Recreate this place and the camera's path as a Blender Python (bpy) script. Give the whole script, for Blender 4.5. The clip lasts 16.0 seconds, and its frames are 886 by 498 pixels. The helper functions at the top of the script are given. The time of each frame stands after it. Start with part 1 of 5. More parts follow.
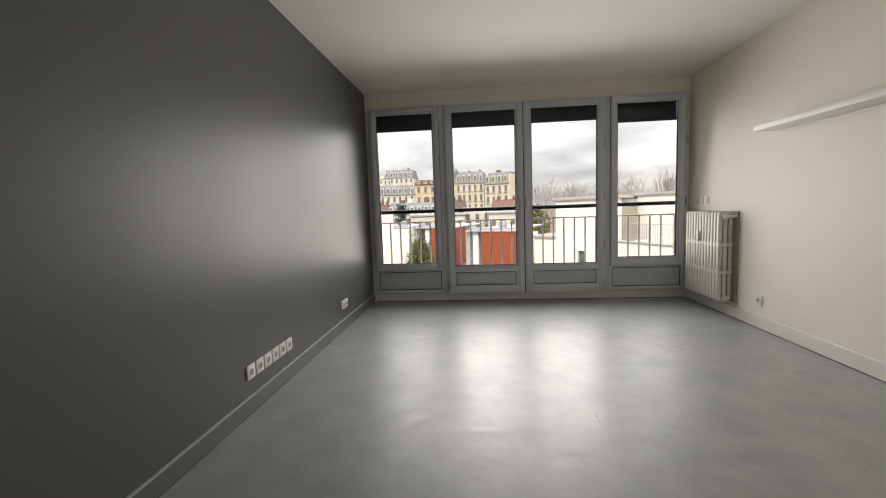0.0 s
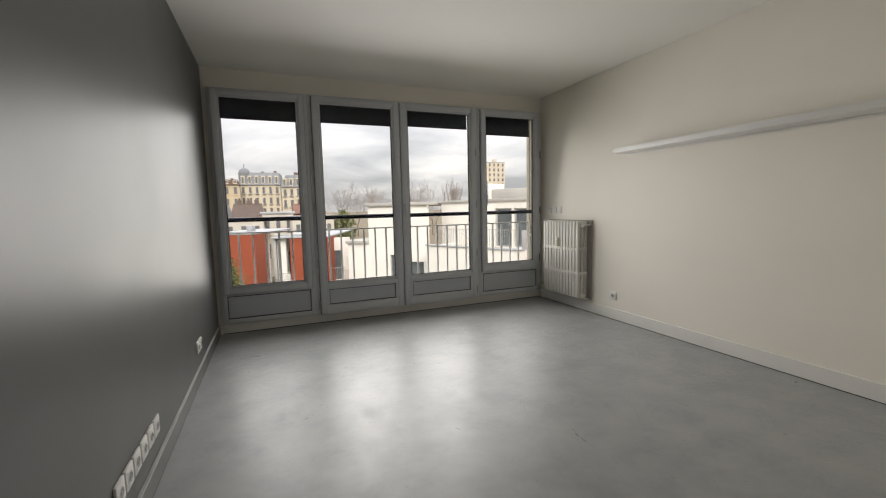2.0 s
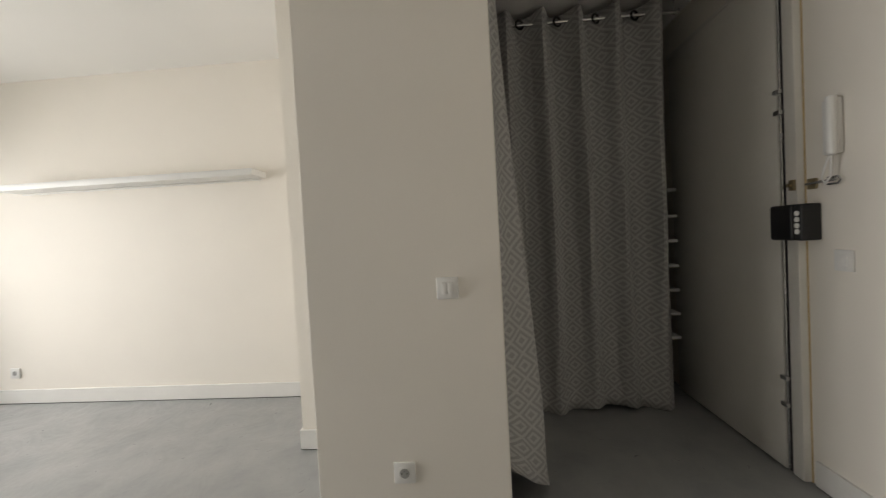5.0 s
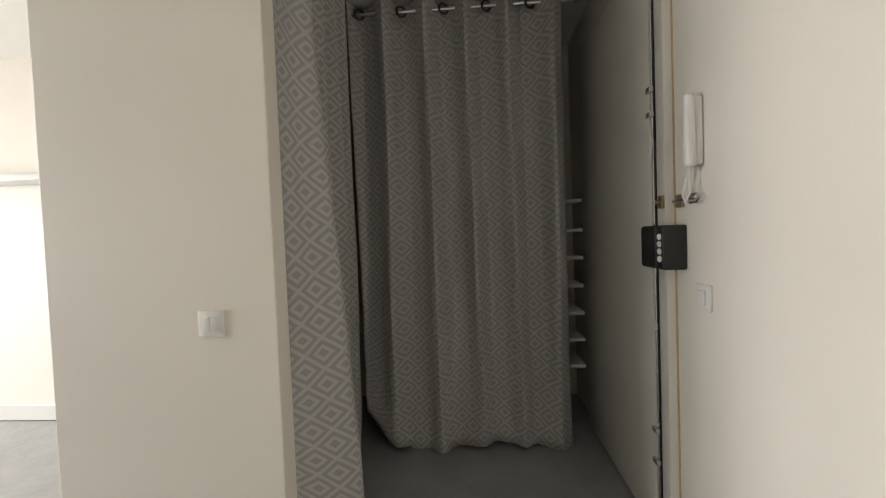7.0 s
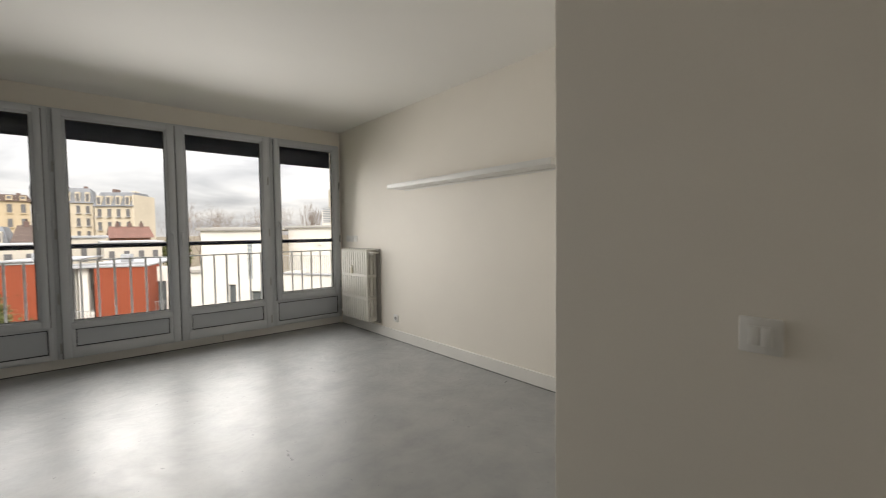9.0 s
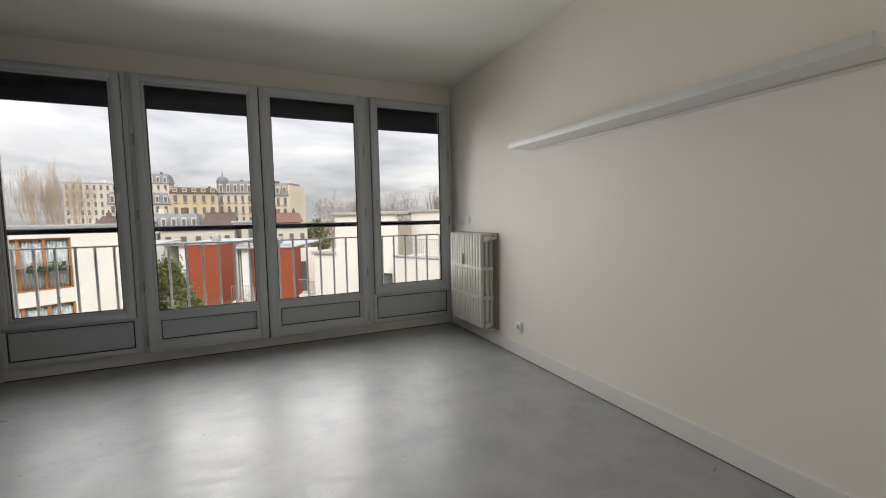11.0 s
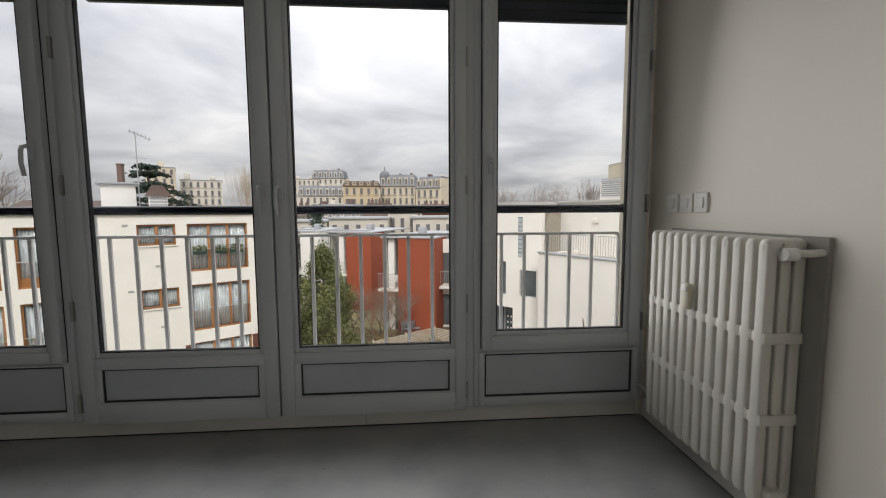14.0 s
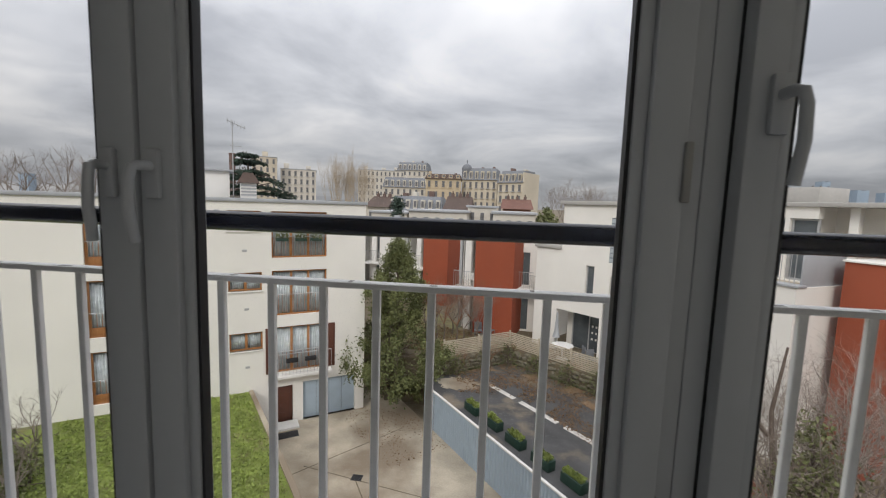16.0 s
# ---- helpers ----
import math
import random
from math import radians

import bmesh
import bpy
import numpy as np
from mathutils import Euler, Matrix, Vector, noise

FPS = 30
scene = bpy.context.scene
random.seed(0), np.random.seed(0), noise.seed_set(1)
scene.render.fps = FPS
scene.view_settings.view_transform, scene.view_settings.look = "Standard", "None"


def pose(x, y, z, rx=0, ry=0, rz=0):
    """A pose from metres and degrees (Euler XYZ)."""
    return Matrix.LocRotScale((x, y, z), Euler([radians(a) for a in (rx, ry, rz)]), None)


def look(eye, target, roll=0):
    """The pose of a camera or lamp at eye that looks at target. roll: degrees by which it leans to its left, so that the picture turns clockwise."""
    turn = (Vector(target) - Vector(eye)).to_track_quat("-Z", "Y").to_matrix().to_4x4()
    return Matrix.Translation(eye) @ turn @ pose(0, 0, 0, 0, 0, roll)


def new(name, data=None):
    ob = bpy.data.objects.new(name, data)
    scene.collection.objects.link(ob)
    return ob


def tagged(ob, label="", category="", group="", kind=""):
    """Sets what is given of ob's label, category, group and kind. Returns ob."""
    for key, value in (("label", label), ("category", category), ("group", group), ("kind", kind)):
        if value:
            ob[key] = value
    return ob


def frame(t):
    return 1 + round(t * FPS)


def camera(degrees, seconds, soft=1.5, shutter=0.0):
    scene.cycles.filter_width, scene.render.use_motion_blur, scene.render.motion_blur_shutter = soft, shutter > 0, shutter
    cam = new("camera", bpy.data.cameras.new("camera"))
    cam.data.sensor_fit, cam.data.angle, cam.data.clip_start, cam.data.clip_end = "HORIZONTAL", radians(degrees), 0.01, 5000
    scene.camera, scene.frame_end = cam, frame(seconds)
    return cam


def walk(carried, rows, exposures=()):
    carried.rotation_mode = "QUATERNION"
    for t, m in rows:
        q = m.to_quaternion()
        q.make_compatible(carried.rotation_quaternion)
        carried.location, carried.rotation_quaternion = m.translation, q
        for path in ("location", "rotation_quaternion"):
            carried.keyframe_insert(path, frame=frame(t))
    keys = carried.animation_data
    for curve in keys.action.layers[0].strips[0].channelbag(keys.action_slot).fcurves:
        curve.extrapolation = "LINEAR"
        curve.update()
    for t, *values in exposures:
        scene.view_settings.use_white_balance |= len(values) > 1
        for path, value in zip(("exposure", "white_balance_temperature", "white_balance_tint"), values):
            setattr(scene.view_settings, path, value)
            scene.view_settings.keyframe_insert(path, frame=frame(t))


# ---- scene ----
cam = camera(94.0, 16.0, soft=1.1, shutter=0.2)
PATH = [
    (0, (1.32, -4.961, 1.112), (1.144, -2.978, 0.922), -2.0),
    (0.5, (1.133, -4.844, 1.132), (1.117, -2.853, 0.942), -1.9),
    (1, (0.956, -4.686, 1.137), (1.182, -2.71, 0.923), -1.6),
    (1.5, (0.727, -4.53, 1.145), (1.225, -2.603, 0.946), -1.5),
    (2, (0.537, -4.427, 1.165), (1.292, -2.585, 0.97), -1.3),
    (2.5, (0.496, -4.356, 1.173), (1.485, -2.629, 0.977), -1.5),
    (3, (0.429, -4.251, 1.156), (1.679, -2.701, 0.979), -1.9),
    (3.5, (0.452, -4.264, 1.167), (2.014, -3.026, 1.001), -2.6),
    (4, (0.538, -4.404, 1.15), (2.354, -3.577, 1.013), -2.9),
    (4.5, (0.638, -4.649, 1.158), (2.583, -4.196, 1.046), -3.4),
    (5, (0.731, -4.898, 1.144), (2.724, -4.75, 1.08), -3.1),
    (5.2, (0.767, -4.97, 1.147), (2.766, -4.924, 1.096), -3.2),
    (5.7, (0.85, -5.13, 1.155), (2.847, -5.19, 1.103), -3.0),
    (6.25, (0.95, -5.34, 1.17), (2.944, -5.46, 1.115), -2.7),
    (6.8, (1.05, -5.54, 1.185), (3.044, -5.50, 1.122), -2.3),
    (7.3, (1.091, -5.65, 1.195), (3.057, -5.291, 1.129), -2.0),
    (7.5, (1.081, -5.658, 1.197), (3.014, -5.149, 1.137), -1.9),
    (8, (1.078, -5.503, 1.189), (2.878, -4.633, 1.135), -1.4),
    (8.5, (1.153, -5.273, 1.181), (2.732, -4.048, 1.117), -1.0),
    (9, (1.119, -5.02, 1.191), (2.431, -3.513, 1.108), -0.7),
    (9.5, (1.199, -4.851, 1.159), (2.235, -3.143, 1.067), -1.1),
    (9.7, (1.266, -4.782, 1.145), (2.223, -3.029, 1.053), -1.1),
    (10.4, (1.54, -4.40, 1.145), (2.43, -2.61, 1.03), -1.1),
    (11.1, (1.82, -3.97, 1.145), (2.63, -2.15, 0.99), -1.1),
    (11.8, (2.093, -3.55, 1.144), (2.838, -1.703, 0.96), -1.1),
    (12, (2.177, -3.411, 1.147), (2.84, -1.535, 0.945), -1.3),
    (12.5, (2.273, -3.075, 1.122), (2.783, -1.151, 0.927), -1.0),
    (13, (2.397, -2.714, 1.117), (2.775, -0.76, 0.922), -0.8),
    (13.5, (2.473, -2.337, 1.094), (2.718, -0.362, 0.898), -0.6),
    (14, (2.496, -2.046, 1.082), (2.638, -0.059, 0.905), -0.3),
    (14.5, (2.562, -1.72, 1.096), (2.598, 0.271, 0.912), 0.1),
    (15, (2.528, -1.386, 1.086), (2.466, 0.603, 0.888), 0.8),
    (15.5, (2.475, -1.057, 1.115), (2.317, 0.925, 0.905), 1.6),
    (16, (2.470, -0.742, 1.150), (2.236, 1.233, 0.939), 1.9),
]
walk(cam, [(t, look(e, g, r)) for t, e, g, r in PATH], [
    (0.0, 0.65, 7100, 10), (2.5, 0.45, 6950, 10), (3.5, 0.42, 6900, 10), (4.0, 0.8, 6950, 10), (4.5, 1.0, 6950, 10), (5.0, 1.52, 7000, 10), (7.5, 2.18, 6900, 10), (8.0, 2.0, 6850, 10), (8.5, 1.2, 7100, 10),
    (9.0, 0.72, 7100, 10), (9.7, 0.5, 7000, 10), (11.8, 0.28, 6700, 10), (13.0, 0.1, 6500, 10), (14.0, 0.05, 6750, 10), (14.5, -0.1, 6900, 10), (15.3, -0.25, 6800, 10), (16.0, -0.3, 6600, 10)])

# ---- world and sun: an overcast winter day ----
world = bpy.data.worlds.new("overcast_sky")
scene.world = world
world.use_nodes = True
wn, wl = world.node_tree.nodes, world.node_tree.links
wn.clear()
w_out, w_bg = wn.new("ShaderNodeOutputWorld"), wn.new("ShaderNodeBackground")
w_sky = wn.new("ShaderNodeTexSky")
w_sky.sky_type, w_sky.sun_disc = "NISHITA", False
w_sky.sun_elevation, w_sky.sun_rotation = radians(36), radians(189)
w_tc, w_sep, w_comb = wn.new("ShaderNodeTexCoord"), wn.new("ShaderNodeSeparateXYZ"), wn.new("ShaderNodeCombineXYZ")
wl.new(w_tc.outputs["Generated"], w_sep.inputs[0])
w_up = wn.new("ShaderNodeMath")
w_up.operation, w_up.inputs[1].default_value = "MAXIMUM", 0.0
wl.new(w_sep.outputs[2], w_up.inputs[0])
w_add = wn.new("ShaderNodeMath")
w_add.operation, w_add.inputs[1].default_value = "ADD", 0.16
wl.new(w_up.outputs[0], w_add.inputs[0])
for k in (0, 1):
    d = wn.new("ShaderNodeMath")
    d.operation = "DIVIDE"
    wl.new(w_sep.outputs[k], d.inputs[0])
    wl.new(w_add.outputs[0], d.inputs[1])
    wl.new(d.outputs[0], w_comb.inputs[k])
w_noise = wn.new("ShaderNodeTexNoise")
w_noise.inputs["Scale"].default_value, w_noise.inputs["Detail"].default_value = 0.9, 7.0
w_noise.inputs["Roughness"].default_value, w_noise.inputs["Distortion"].default_value = 0.52, 0.35
wl.new(w_comb.outputs[0], w_noise.inputs["Vector"])
w_ramp = wn.new("ShaderNodeValToRGB")
cr = w_ramp.color_ramp
cr.elements[0].position, cr.elements[0].color = 0.36, (0.50, 0.52, 0.57, 1)
cr.elements[1].position, cr.elements[1].color = 0.66, (1.0, 1.0, 1.02, 1)
e = cr.elements.new(0.5)
e.color = (0.72, 0.74, 0.79, 1)
wl.new(w_noise.outputs["Fac"], w_ramp.inputs[0])
w_mix = wn.new("ShaderNodeMixRGB")
w_mix.inputs[0].default_value = 0.93
w_sc = wn.new("ShaderNodeMixRGB")
w_sc.blend_type, w_sc.inputs[0].default_value, w_sc.inputs[2].default_value = "MULTIPLY", 1.0, (0.1, 0.1, 0.1, 1)
wl.new(w_sky.outputs[0], w_sc.inputs[1])
wl.new(w_sc.outputs[0], w_mix.inputs[1])
wl.new(w_ramp.outputs[0], w_mix.inputs[2])
# an overcast sky is brighter overhead than at the horizon
w_lift = wn.new("ShaderNodeMapRange")
w_lift.inputs[1].default_value, w_lift.inputs[2].default_value = 0.0, 1.0
w_lift.inputs[3].default_value, w_lift.inputs[4].default_value = 0.54, 2.85
wl.new(w_up.outputs[0], w_lift.inputs[0])
wl.new(w_mix.outputs[0], w_bg.inputs["Color"])
wl.new(w_lift.outputs[0], w_bg.inputs["Strength"])
wl.new(w_bg.outputs[0], w_out.inputs["Surface"])

sun = new("sun", bpy.data.lights.new("sun", "SUN"))
sun.data.energy, sun.data.angle, sun.data.color = 1.3, radians(14), (1.0, 0.96, 0.9)
sun.matrix_world = look((-6, -38, 28), (0, 0, 0))

# skylight entering by the four panes
for x0, x1, watts in ((0.15, 0.80, 4.0), (1.04, 1.755, 9.0), (1.945, 2.67, 9.0), (2.915, 3.55, 3.2)):
    day = new("window_daylight", bpy.data.lights.new("window_daylight", "AREA"))
    day.data.shape, day.data.size, day.data.size_y = "RECTANGLE", x1 - x0, 1.50
    day.data.spread = radians(138)
    day.data.energy, day.data.color = watts, (0.97, 0.98, 1.0)
    day.matrix_world = look(((x0 + x1) / 2, -0.20, 1.26), ((x0 + x1) / 2, -3.0, 0.74))


# ---- materials ----
def mat(name, color, rough=0.5, metal=0.0, var=0.12, scale=8.0, fine=120.0, bump=0.1, spec=0.5, dist=0.002, coord="Object", patch=None):
    """A painted or solid surface: two scales of colour change, roughness change and fine relief."""
    m = bpy.data.materials.new(name)
    m.use_nodes = True
    n, l = m.node_tree.nodes, m.node_tree.links
    b = n["Principled BSDF"]
    b.inputs["Metallic"].default_value = metal
    b.inputs["Specular IOR Level"].default_value = spec
    tc = n.new("ShaderNodeTexCoord")
    n1, n2 = n.new("ShaderNodeTexNoise"), n.new("ShaderNodeTexNoise")
    for nn, s, d in ((n1, scale, 5), (n2, fine, 3)):
        nn.inputs["Scale"].default_value, nn.inputs["Detail"].default_value = s, d
        l.new(tc.outputs[coord], nn.inputs["Vector"])
    add = n.new("ShaderNodeMath")
    add.operation = "ADD"
    l.new(n1.outputs["Fac"], add.inputs[0])
    mul = n.new("ShaderNodeMath")
    mul.operation, mul.inputs[1].default_value = "MULTIPLY", 0.4
    l.new(n2.outputs["Fac"], mul.inputs[0])
    l.new(mul.outputs[0], add.inputs[1])
    r = n.new("ShaderNodeMapRange")
    r.inputs[1].default_value, r.inputs[2].default_value = 0.35, 1.05
    r.inputs[3].default_value, r.inputs[4].default_value = 1 - var, 1 + var
    l.new(add.outputs[0], r.inputs[0])
    sc = n.new("ShaderNodeVectorMath")
    sc.operation = "SCALE"
    sc.inputs[0].default_value = color
    l.new(r.outputs[0], sc.inputs["Scale"])
    if patch is None:
        l.new(sc.outputs[0], b.inputs["Base Color"])
    else:
        # irregular patches of a second colour: (colour, scale, from, to)
        n3 = n.new("ShaderNodeTexNoise")
        n3.inputs["Scale"].default_value, n3.inputs["Detail"].default_value, n3.inputs["Distortion"].default_value = patch[1], 5, 0.0
        l.new(tc.outputs[coord], n3.inputs["Vector"])
        pr = n.new("ShaderNodeMapRange")
        pr.inputs[1].default_value, pr.inputs[2].default_value = patch[2], patch[3]
        l.new(n3.outputs["Fac"], pr.inputs[0])
        mx = n.new("ShaderNodeMixRGB")
        l.new(pr.outputs[0], mx.inputs[0])
        l.new(sc.outputs[0], mx.inputs[1])
        mx.inputs[2].default_value = (*patch[0], 1)
        l.new(mx.outputs[0], b.inputs["Base Color"])
    rr = n.new("ShaderNodeMapRange")
    rr.inputs[3].default_value, rr.inputs[4].default_value = max(0.03, rough - 0.08), min(1.0, rough + 0.08)
    l.new(n1.outputs["Fac"], rr.inputs[0])
    l.new(rr.outputs[0], b.inputs["Roughness"])
    if bump:
        bp = n.new("ShaderNodeBump")
        bp.inputs["Strength"].default_value, bp.inputs["Distance"].default_value = bump, dist
        l.new(n2.outputs["Fac"], bp.inputs["Height"])
        l.new(bp.outputs[0], b.inputs["Normal"])
    return m


def glass(name, tint=(1, 1, 1)):
    m = bpy.data.materials.new(name)
    m.use_nodes = True
    n, l = m.node_tree.nodes, m.node_tree.links
    b = n["Principled BSDF"]
    b.inputs["Transmission Weight"].default_value = 1.0
    b.inputs["Roughness"].default_value = 0.0
    b.inputs["IOR"].default_value = 1.12
    b.inputs["Base Color"].default_value = (*tint, 1)
    return m


def floor_material():
    """Worn grey trowelled floor coating: cloudy patches, curved trowel strokes, fine scuffs."""
    m = mat("grey_floor_coating", (0.275, 0.284, 0.287), 0.36, var=0.12, scale=3.0, fine=30, bump=0.0, patch=((0.335, 0.339, 0.336), 4.5, 0.36, 0.68))
    n, l = m.node_tree.nodes, m.node_tree.links
    b = n["Principled BSDF"]
    b.inputs["Specular IOR Level"].default_value = 0.75
    tc = n.new("ShaderNodeTexCoord")
    # slow bending of the strokes
    warp = n.new("ShaderNodeTexNoise")
    warp.inputs["Scale"].default_value, warp.inputs["Detail"].default_value = 1.7, 2
    l.new(tc.outputs["Object"], warp.inputs["Vector"])
    wadd = n.new("ShaderNodeMixRGB")
    wadd.blend_type, wadd.inputs[0].default_value = "ADD", 0.85
    l.new(tc.outputs["Object"], wadd.inputs[1])
    l.new(warp.outputs["Color"], wadd.inputs[2])
    fields = []
    for scale, stretch, turn, detail in ((11.0, (1.0, 2.6, 1.0), 0.5, 9), (24.0, (2.8, 0.9, 1.0), -0.35, 7), (42.0, (1.0, 1.8, 1.0), 1.1, 5)):
        mp = n.new("ShaderNodeMapping")
        mp.inputs["Scale"].default_value, mp.inputs["Rotation"].default_value = stretch, (0, 0, turn)
        l.new(wadd.outputs[0], mp.inputs[0])
        ns = n.new("ShaderNodeTexNoise")
        ns.inputs["Scale"].default_value, ns.inputs["Detail"].default_value, ns.inputs["Distortion"].default_value = scale, detail, 0.4
        ns.inputs["Roughness"].default_value = 0.62
        l.new(mp.outputs[0], ns.inputs["Vector"])
        fields.append(ns.outputs["Fac"])
    mix = n.new("ShaderNodeMath")
    mix.operation, mix.inputs[1].default_value = "MULTIPLY_ADD", 0.6
    l.new(fields[1], mix.inputs[0])
    l.new(fields[0], mix.inputs[2])
    r = n.new("ShaderNodeMapRange")
    r.inputs[1].default_value, r.inputs[2].default_value = 0.52, 1.08
    r.inputs[3].default_value, r.inputs[4].default_value = 0.24, 0.54
    l.new(mix.outputs[0], r.inputs[0])
    l.new(r.outputs[0], b.inputs["Roughness"])
    hgt = n.new("ShaderNodeMath")
    hgt.operation, hgt.inputs[1].default_value = "MULTIPLY_ADD", 0.35
    l.new(fields[2], hgt.inputs[0])
    l.new(mix.outputs[0], hgt.inputs[2])
    bp = n.new("ShaderNodeBump")
    bp.inputs["Strength"].default_value, bp.inputs["Distance"].default_value = 0.12, 0.0004
    l.new(hgt.outputs[0], bp.inputs["Height"])
    l.new(bp.outputs[0], b.inputs["Normal"])
    return m


def curtain_material():
    """Grey jacquard cloth: concentric light diamonds and zigzags on a darker ground."""
    m = bpy.data.materials.new("diamond_curtain_cloth")
    m.use_nodes = True
    n, l = m.node_tree.nodes, m.node_tree.links
    b = n["Principled BSDF"]
    b.inputs["Roughness"].default_value = 0.9
    b.inputs["Sheen Weight"].default_value = 0.2
    uv = n.new("ShaderNodeUVMap")
    sep = n.new("ShaderNodeSeparateXYZ")
    l.new(uv.outputs[0], sep.inputs[0])

    def op(kind, a, c=None, v=0.0):
        k = n.new("ShaderNodeMath")
        k.operation = kind
        l.new(a, k.inputs[0])
        if c is not None:
            l.new(c, k.inputs[1])
        else:
            k.inputs[1].default_value = v
        return k.outputs[0]

    us = op("PINGPONG", op("MULTIPLY", sep.outputs[0], v=16.0), v=1.0)
    vs = op("PINGPONG", op("MULTIPLY", sep.outputs[1], v=18.0), v=1.0)
    d = op("ADD", us, vs)
    rings = op("FRACT", op("MULTIPLY", d, v=1.75))
    line = op("GREATER_THAN", rings, v=0.52)
    mx = n.new("ShaderNodeMixRGB")
    mx.inputs[1].default_value, mx.inputs[2].default_value = (0.31, 0.306, 0.298, 1), (0.435, 0.43, 0.42, 1)
    l.new(line, mx.inputs[0])
    ns = n.new("ShaderNodeTexNoise")
    ns.inputs["Scale"].default_value = 900
    l.new(uv.outputs[0], ns.inputs["Vector"])
    m2 = n.new("ShaderNodeMixRGB")
    m2.blend_type, m2.inputs[0].default_value = "OVERLAY", 0.45
    l.new(mx.outputs[0], m2.inputs[1])
    l.new(ns.outputs["Fac"], m2.inputs[2])
    l.new(m2.outputs[0], b.inputs["Base Color"])
    bp = n.new("ShaderNodeBump")
    bp.inputs["Strength"].default_value, bp.inputs["Distance"].default_value = 0.4, 0.002
    l.new(line, bp.inputs["Height"])
    l.new(bp.outputs[0], b.inputs["Normal"])
    return m


M_WALL = mat("warm_white_wall_paint", (0.84, 0.795, 0.72), 0.55, var=0.035, scale=1.6, fine=160, bump=0.12, dist=0.001)
M_CEIL = mat("white_ceiling_paint", (0.81, 0.80, 0.77), 0.7, var=0.03, scale=1.2, fine=140, bump=0.12, dist=0.001)
M_DARK = mat("dark_grey_satin_paint", (0.104, 0.104, 0.102), 0.40, var=0.05, scale=1.6, fine=110, bump=0.10, dist=0.001, spec=0.42)
M_DARKTRIM = mat("dark_grey_baseboard_paint", (0.13, 0.13, 0.127), 0.4, var=0.06, scale=5, fine=90, bump=0.1, dist=0.001)
M_FLOOR = floor_material()
M_TRIM = mat("white_gloss_trim_paint", (0.76, 0.745, 0.71), 0.35, var=0.05, scale=5, fine=90, bump=0.08, dist=0.001)
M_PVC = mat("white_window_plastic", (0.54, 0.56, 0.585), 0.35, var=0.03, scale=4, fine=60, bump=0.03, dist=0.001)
M_PANEL = mat("grey_white_infill_panel", (0.46, 0.485, 0.52), 0.4, var=0.04, scale=6, fine=80, bump=0.05, dist=0.001)
# rubber seals; the same black also paints the shadow lines at the floor
M_RUBBER = mat("black_rubber_and_shadow", (0.018, 0.018, 0.02), 0.6, var=0.15, scale=20, bump=0.05)
M_SHUT = mat("dark_blue_shutter_slats", (0.035, 0.042, 0.06), 0.45, var=0.1, scale=12, bump=0.05)
M_GLASS = glass("window_glass")
M_RAILB = mat("black_handrail_plastic", (0.010, 0.013, 0.026), 0.2, var=0.15, scale=15, bump=0.03)
M_RAIL = mat("pale_grey_rail_paint", (0.86, 0.85, 0.83), 0.5, var=0.10, scale=14, fine=160, bump=0.2)
M_RAD = mat("cream_radiator_enamel", (0.66, 0.64, 0.585), 0.35, var=0.06, scale=7, fine=90, bump=0.12)
M_RADBACK = mat("grey_brown_back_plate", (0.30, 0.285, 0.26), 0.6, var=0.12, scale=9, bump=0.15)
M_SWITCH = mat("white_switch_plastic", (0.80, 0.79, 0.76), 0.3, var=0.02, scale=30, bump=0.0)
# grey puts recess shade on flat socket wells, hinges and the handset slot
M_RECESS = mat("grey_recess_shade", (0.35, 0.345, 0.33), 0.4, var=0.05, scale=30, bump=0.0)
M_CREAM = mat("aged_cream_plastic", (0.62, 0.57, 0.44), 0.4, var=0.08, scale=25, bump=0.05)
M_CHROME = mat("brushed_chrome", (0.62, 0.62, 0.63), 0.25, metal=1.0, var=0.06, scale=30, bump=0.05)
M_EYELET = mat("dark_gunmetal_eyelet", (0.06, 0.058, 0.055), 0.35, metal=0.8, var=0.1, scale=30, bump=0.03)
M_BRASS = mat("dull_brass", (0.40, 0.33, 0.21), 0.35, metal=1.0, var=0.12, scale=30, bump=0.05)
M_BLACK = mat("black_lock_enamel", (0.012, 0.012, 0.013), 0.45, var=0.15, scale=25, bump=0.06)
M_DOOR = mat("grey_white_door_paint", (0.76, 0.735, 0.68), 0.45, var=0.05, scale=3, fine=80, bump=0.08)
M_OCHRE = mat("bare_ochre_timber_edge", (0.56, 0.42, 0.23), 0.6, var=0.2, scale=20, bump=0.15)
M_CURT = curtain_material()
M_SHELF = mat("white_shelf_laminate", (0.76, 0.76, 0.74), 0.4, var=0.03, scale=5, fine=60, bump=0.03)
M_CLOSET = mat("closet_wall_paint", (0.74, 0.715, 0.66), 0.7, var=0.06, scale=3, bump=0.1)


